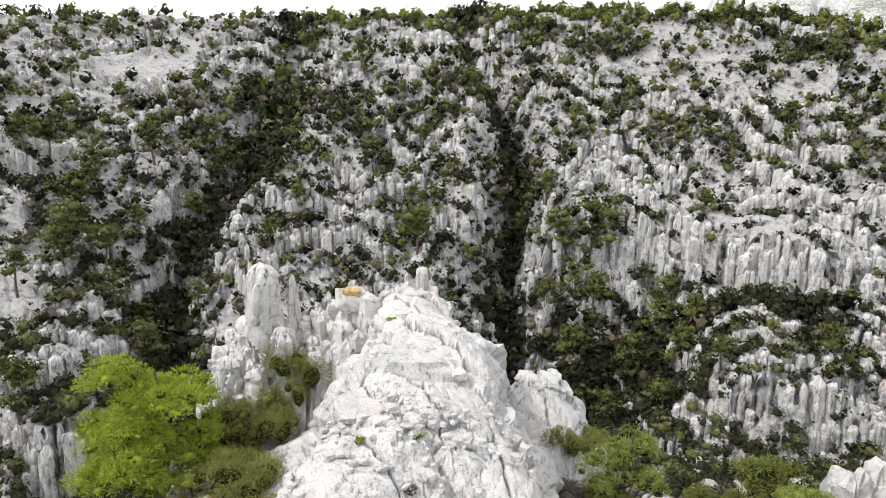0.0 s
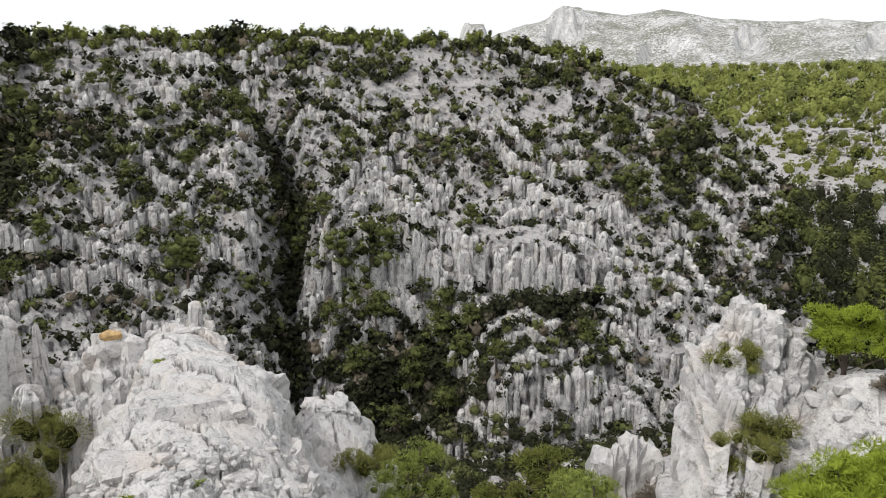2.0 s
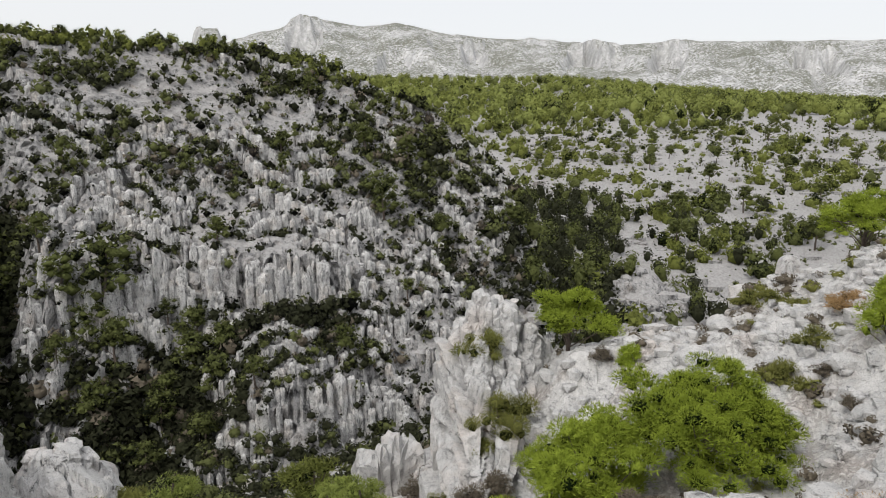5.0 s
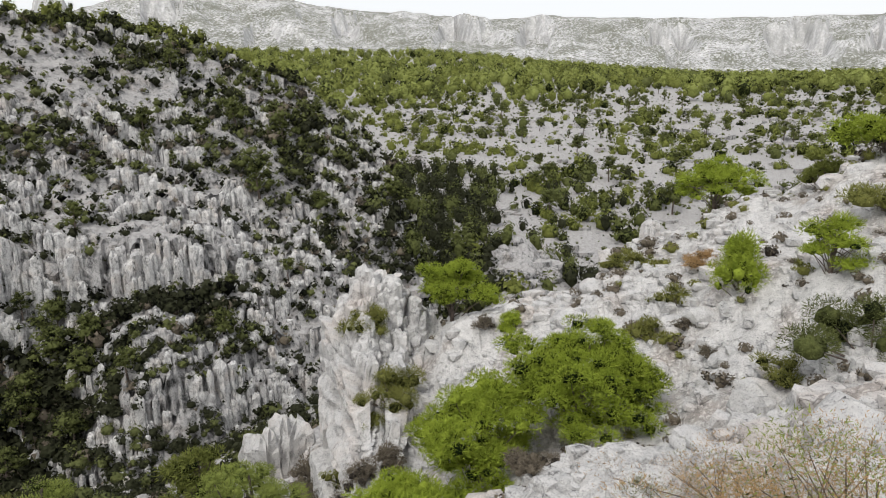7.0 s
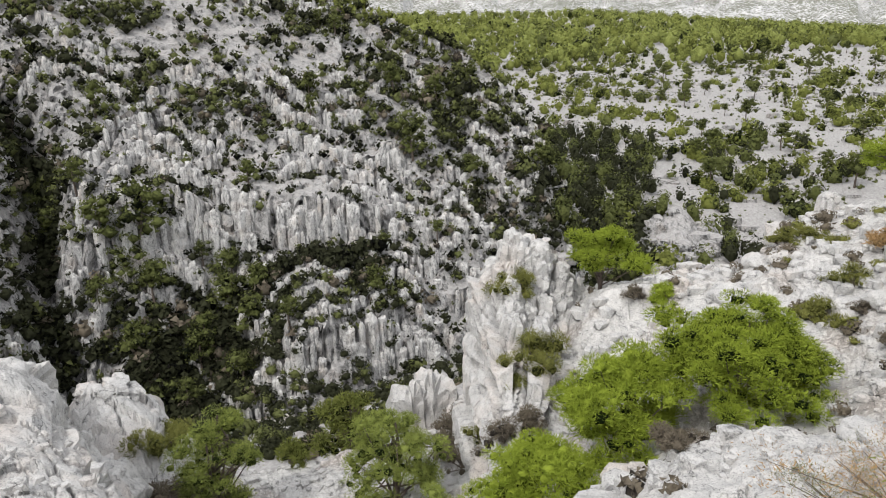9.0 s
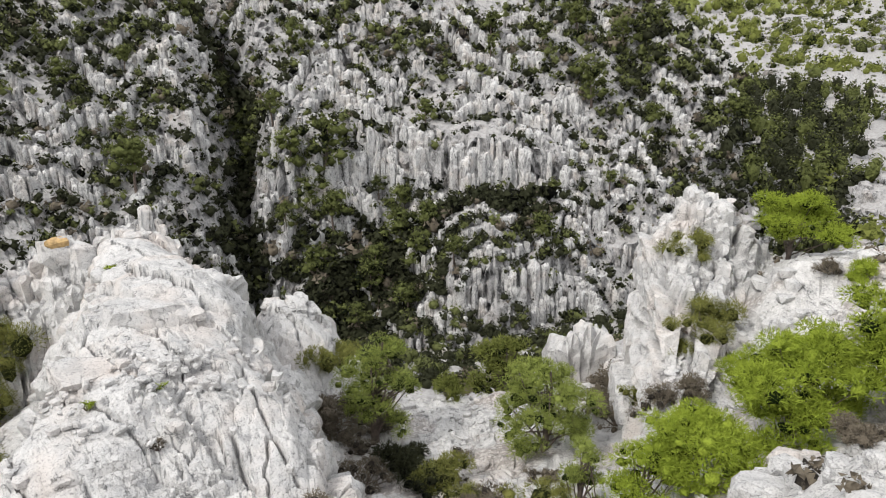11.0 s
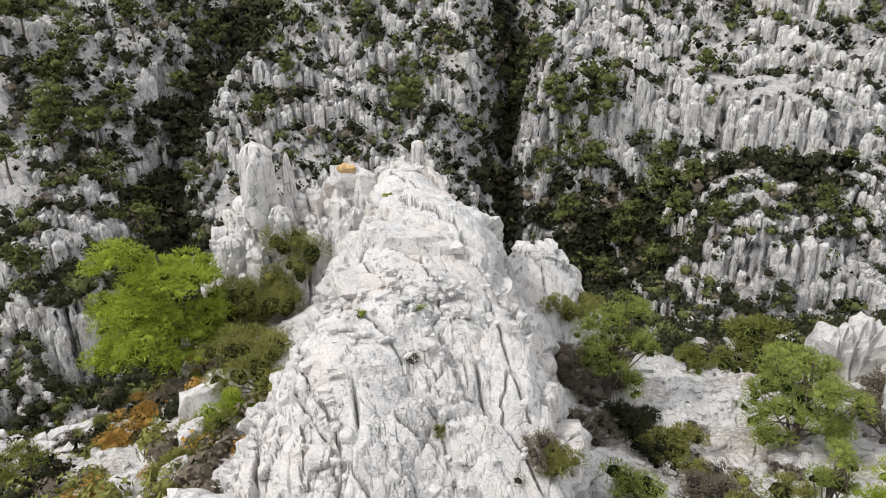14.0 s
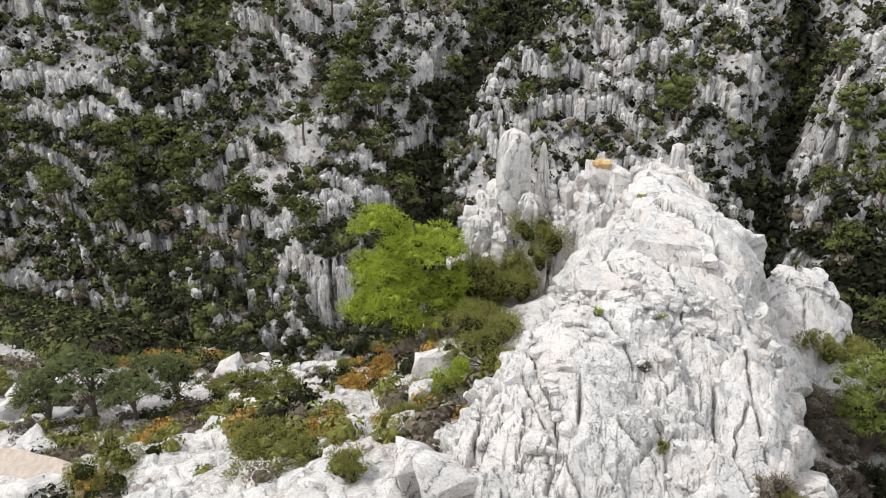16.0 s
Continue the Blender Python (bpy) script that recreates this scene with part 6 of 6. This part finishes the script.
bush("olive bush at the foot of the ridge", 10.6, -41.6, 0.4, 0.7, JUNIPER, 360, 0.131, 316)
bush("dark olive bush in the rubble", 18.2, -37.2, 0.85, 0.75, MAQUIS, 450, 0.109, 317)
bush("dark olive bush in the rubble", 22.5, -38.4, 0.8, 0.65, JUNIPER, 420, 0.109, 318)
bush("dark brown bush in the rubble", 27.0, -41.0, 0.9, 0.8, DRY, 450, 0.109, 319)
bush("pale yellow-green bush on the low crag", 33.0, -24.4, 0.8, 1.0, PINE_PALE, 450, 0.109, 320)
bush("dark olive bush in a cleft of the crag", 43.2, -19.2, 0.85, 1.1, JUNIPER, 450, 0.109, 321)
bush("brown-green bush on the crag's face", 45.1, -25.0, 1.0, 1.45, JUNIPER, 540, 0.098, 322)
bush("small olive bush in a crack of the crag", 41.0, -22.5, 0.3, 0.4, JUNIPER, 260, 0.12, 361)
bush("small olive bush in a crack of the crag", 43.6, -26.5, 0.4, 0.4, JUNIPER, 260, 0.12, 362)
bush("grey-brown scrub under the crag", 46.8, -26.5, 0.5, 0.5, DRY, 300, 0.12, 363)
bush("grey-brown scrub under the crag", 44.8, -29.6, 0.5, 0.5, DRY, 300, 0.12, 364)
bush("dark green bush on the rubble slope", 83.0, -18.6, 1.3, 1.6, PINE_DARK, 690, 0.086, 323)
bush("shrub with red-brown leaves on the near rocks", 73.6, -30.5, 0.9, 0.8, RUSSET, 300, 0.035, 324, 0.8)
bush("shrub with red-brown leaves on the near rocks", 80.5, -31.0, 1.0, 0.9, RUSSET, 300, 0.035, 325, 0.8)
bush("straggling shrub with green and brown leaves on the near rocks", 70.5, -31.5, 0.7, 0.6, JUNIPER, 260, 0.04, 353, 0.8)
bush("shrub with red-brown leaves on the near rocks", 76.0, -34.5, 0.8, 0.7, RUSSET, 320, 0.04, 354, 0.8)
bush("straggling shrub with green and brown leaves on the near rocks", 83.0, -35.5, 0.9, 0.8, PINE_PALE, 320, 0.04, 355, 0.8)
bush("straggling shrub with green and brown leaves on the near rocks", 77.2, -31.6, 0.8, 0.8, JUNIPER, 220, 0.035, 351, 0.8)
bush("shrub with red-brown leaves on the near rocks", 84.5, -33.0, 1.0, 0.8, RUSSET, 300, 0.035, 352, 0.8)
bush("small green bush on the rim", 64.0, -13.4, 0.5, 0.5, JUNIPER, 330, 0.131, 326)
bush("small green bush on the rim", 66.0, -13.0, 0.5, 0.55, JUNIPER, 330, 0.131, 327)
bush("grey dry bush on the near rocks", 57.5, -30.0, 0.5, 0.6, DRY, 420, 0.109, 328)
bush("pinkish dry bush on the rubble rim", 71.0, -12.6, 0.6, 0.5, RUSSET, 330, 0.131, 329)
bush("small yellow-green bush beside the small pine", 55.6, -18.8, 0.5, 0.7, PINE_NEAR, 360, 0.131, 330)
bush("dry brown bush beside the small pine", 53.6, -18.6, 0.5, 0.45, DRY, 330, 0.131, 331)

for az, el, wide, tall, mat, seed, label in (
    (16.6, -34.0, 0.8, 0.6, DRY, 701, "grey dry scrub on the ridge's flank"),
    (21.2, -38.9, 0.6, 0.6, MAQUIS, 702, "dark olive bush in the rubble"),
    (25.2, -40.2, 0.6, 0.5, JUNIPER, 703, "olive green bush in the rubble"),
    (31.6, -41.2, 0.9, 0.7, JUNIPER, 704, "olive bush in the rubble"),
    (19.8, -42.0, 0.7, 0.7, PINE_PALE, 705, "small yellow-green bush in the rubble"),
    (9.6, -41.2, 0.45, 0.7, DRY, 706, "dark dry bush at the foot of the ridge"),
    (31.3, -37.4, 0.35, 0.3, DRY, 707, "low dry tuft bush in the rubble"),
    (32.9, -38.3, 0.35, 0.3, JUNIPER, 708, "low olive bush in the rubble"),
    (38.6, -32.6, 0.6, 0.8, DRY, 709, "grey dry bush below the crag"),
    (38.9, -29.2, 0.6, 0.7, DRY, 710, "grey dry bush below the crag"),
    (42.0, -31.4, 0.7, 0.8, DRY, 713, "grey dry bush below the crag"),
    (40.4, -30.6, 0.5, 0.6, JUNIPER, 714, "olive bush below the crag"),
    (14.4, -35.6, 0.6, 0.5, DRY, 711, "grey dry scrub on the ridge's flank"),
    (24.0, -36.2, 0.3, 0.25, DRY, 712, "low dry tuft bush in the rubble"),
):
    bush(label, az, el, wide, tall, mat, 320, 0.09, seed)
for az, el, mat, seed in ((-4.9, -18.6, PINE_NEAR, 721), (-8.1, -28.3, PINE_NEAR, 722), (-2.8, -28.1, PINE_NEAR, 723), (-3.4, -32.4, DRY, 724), (-1.2, -38.5, JUNIPER, 725)):
    bush("small tuft growing from a crack of the ridge", az, el, 0.16, 0.09, mat, 60, 0.16, seed, category="tuft", name="tuft")
bush("grey dry bush beside the saddle pine", 37.0, -31.4, 0.9, 1.1, DRY, 480, 0.1, 332)
bush("dark scrub at the foot of the low crag", 34.6, -28.2, 0.8, 0.7, MAQUIS, 420, 0.1, 333)
bush("grey scrub at the gorge edge", 38.4, -29.4, 0.8, 0.7, DRY, 420, 0.1, 334)
bush("grey-brown scrub on the scrubby slope", -34.0, -33.6, 1.2, 0.8, DRY, 420, 0.09, 335)
bush("yellow-green shrub on the scrubby slope", -31.2, -33.0, 0.8, 0.6, JUNIPER, 360, 0.1, 336)
bush("orange autumn shrub on the scrubby slope", -30.0, -34.8, 0.8, 0.5, ORANGE, 320, 0.09, 337)
bush("olive shrub on the scrubby slope", -37.6, -34.2, 0.8, 0.6, JUNIPER, 420, 0.09, 338)
bush("olive shrub on the scrubby slope", -28.8, -32.4, 0.9, 0.7, JUNIPER, 360, 0.1, 339)
bush("grey-green shrub on the scrubby slope", -23.6, -36.6, 0.7, 0.7, JUNIPER, 320, 0.1, 340)
bush("orange autumn shrub among pale rocks", -34.5, -38.6, 0.6, 0.4, ORANGE, 260, 0.1, 341)
bush("yellow-green shrub among pale rocks", -37.0, -39.8, 0.8, 0.5, JUNIPER, 320, 0.1, 342)
bush("dark shrub beside the path", -55.0, -37.5, 1.3, 1.0, JUNIPER, 420, 0.09, 343)
bush("brown shrub on the rubble slope", 68.6, -16.0, 0.5, 0.8, JUNIPER, 280, 0.12, 344)
bush("grey dry bush on the rubble slope", 70.0, -18.0, 0.35, 0.35, DRY, 200, 0.14, 345)
bush("grey dry bush on the rubble slope", 72.0, -20.0, 0.35, 0.35, DRY, 200, 0.14, 346)
bush("dark green bush below the dark bush", 77.6, -20.5, 0.6, 0.6, JUNIPER, 300, 0.12, 347)
bush("dark green bush behind the broad pine", 67.4, -19.0, 0.7, 0.8, JUNIPER, 320, 0.12, 348)
bush("dark olive bush under the tall pine", 84.0, -8.0, 1.2, 1.2, JUNIPER, 360, 0.1, 349)

# mixed low scrub on the sheltered slope and in the hollow below it
n = 1900
laz, lr = gen.uniform(-60, -17, n), np.sqrt(gen.uniform(11**2, 56**2, n))
patch = bumps(laz / 3.5, lr / 3, seed=85)
ok = gen.random(n) < 0.9 * ease(0.45, 0.65, patch) * ease(8, 20, lr) + 0.16 * ease(12, 18, lr) + 0.25 * ease(11, 14, lr) * ease(34, 28, lr) * ease(-42, -36, laz)
ok &= ~((laz < -52) & (np.abs(lr - 42.8 + 12 * (laz + 64) / 9.5) < 2.4))  # the path stays clear
laz, lr = laz[ok], lr[ok]
sort_ = gen.random(len(laz))
for pick, mat, what in ((sort_ < 0.22, MAQUIS, "dark green low scrub on the slope and in the hollow"), ((sort_ >= 0.22) & (sort_ < 0.6), JUNIPER, "olive and yellowish low scrub on the slope and in the hollow"), ((sort_ >= 0.6) & (sort_ < 0.9), DRY, "grey-brown low scrub on the slope and in the hollow"), (sort_ >= 0.9, ORANGE, "orange and yellow autumn shrubs on the slope and in the hollow")):
    rad = 0.16 + 0.4 * gen.random(pick.sum()) ** 2 + 0.008 * lr[pick]
    cloud("slope_scrub", what, "bushes", at(laz[pick], lr[pick], 0.2 * rad), rad, 120, 0.11, mat, 0.8, gen)
# tufts on the rubble of the near right slope and the saddle
n = 700
laz, lr = gen.uniform(12, 88, n), np.sqrt(gen.uniform(9**2, 32**2, n))
ok = gen.random(n) < ease(0.5, 0.7, bumps(laz / 3, lr / 3, seed=87)) * 0.8
laz, lr = laz[ok], lr[ok]
rad = 0.12 + 0.22 * gen.random(len(laz)) ** 2
cloud("dry_tufts", "small dry tufts in the pale rubble", "tufts", at(laz, lr, 0.2 * rad), rad, 30, 0.2, DRY, 0.8, gen)


# small shrubs over the rim slope
n = 170
laz, lr = gen.uniform(60, 87, n), np.sqrt(gen.uniform(13**2, 30**2, n))
rad = 0.12 + 0.2 * gen.random(n) ** 1.5
for pick, mat, what in ((np.arange(n) % 3 > 0, DRY, "small grey-brown shrubs dotted over the rubble rim"), (np.arange(n) % 3 == 0, JUNIPER, "small olive shrubs dotted over the rubble rim")):
    cloud("small_shrubs", what, "bushes", at(laz[pick], lr[pick], 0.25 * rad[pick]), rad[pick], 90, 0.13, mat, 0.85, gen)


# loose stones on the rubble slopes: broken lumps of a few sizes
def stones(name, label, azs, rs, count, small, large, seed, lie=None):
    gen = np.random.default_rng(seed)
    base = bmesh.new()
    bmesh.ops.create_icosphere(base, subdivisions=1, radius=1.0)
    v0 = np.array([v.co[:] for v in base.verts])
    f0 = np.array([[v.index for v in f.verts] for f in base.faces])
    base.free()
    az, r = gen.uniform(*azs, count), np.sqrt(gen.uniform(rs[0] ** 2, rs[1] ** 2, count))
    ok = gen.random(count) < 0.15 + 0.85 * ease(0.4, 0.65, bumps(az / 4, r / 2.5, seed=seed))
    az, r = az[ok], r[ok]
    size = small + (large - small) * gen.random(len(az)) ** 4
    c = np.stack([r * np.sin(np.radians(az)), r * np.cos(np.radians(az)), (lie or height)(az, r) + 0.15 * size], -1)
    shape = np.sign(v0)[None] * abs(v0[None]) ** 0.6 * gen.uniform(0.6, 1.3, (len(az), 1, 3)) * gen.uniform(0.75, 1.2, (len(az), len(v0), 1))
    turn = gen.uniform(0, 6.3, len(az))
    ct, st = np.cos(turn)[:, None], np.sin(turn)[:, None]
    v = np.stack([shape[..., 0] * ct - shape[..., 1] * st, shape[..., 0] * st + shape[..., 1] * ct, shape[..., 2] * 0.75], -1) * size[:, None, None] + c[:, None]
    f = f0[None] + np.arange(len(az))[:, None, None] * len(v0)
    return tagged(new(name, mesh_from(name, v.reshape(-1, 3), f.reshape(-1, 3), LIMESTONE)), label, "stones", kind="stuff")


stones("loose_stones", "broken pale stones over the rubble slope", (44, 88), (10, 34), 5000, 0.04, 0.32, 401)
stones("loose_stones", "broken pale stones over the rubble saddle", (9, 44), (9, 24), 2600, 0.03, 0.24, 402)
stones("loose_stones", "broken pale stones over the scrubby slope", (-58, -20), (9, 26), 1300, 0.04, 0.3, 403)
stones("ridge_rubble", "broken pale rubble lying on the ridge", (-20, 8), (7.5, 15), 900, 0.02, 0.14, 404, lambda a, r: ridge_top(a, r) + 0.1)

# the sandy path in the hollow
t_ = np.linspace(0, 1, 40)[:, None]
across = np.linspace(-1, 1, 7)[None, :]
p_az, p_r = -64 + 9.5 * t_ + 0 * across, 42.8 - 12 * t_ + 2.0 * across * (1 - 0.4 * t_)
p_z = height(p_az, p_r)
for k in range(3):
    p_z = (p_z + np.roll(p_z, 1, 1) + np.roll(p_z, -1, 1)) / 3
SAND = plain_material("sandy_path", (0.36, 0.31, 0.265), 0.15, 3.0)
p_v = np.stack([p_r * np.sin(np.radians(p_az)), p_r * np.cos(np.radians(p_az)), p_z + 0.45], -1).reshape(-1, 3)
tagged(new("path", mesh_from("path", p_v, grid_faces(40, 7)[:, ::-1], SAND, True)), "sandy footpath worn through the hollow", "path", kind="structure")
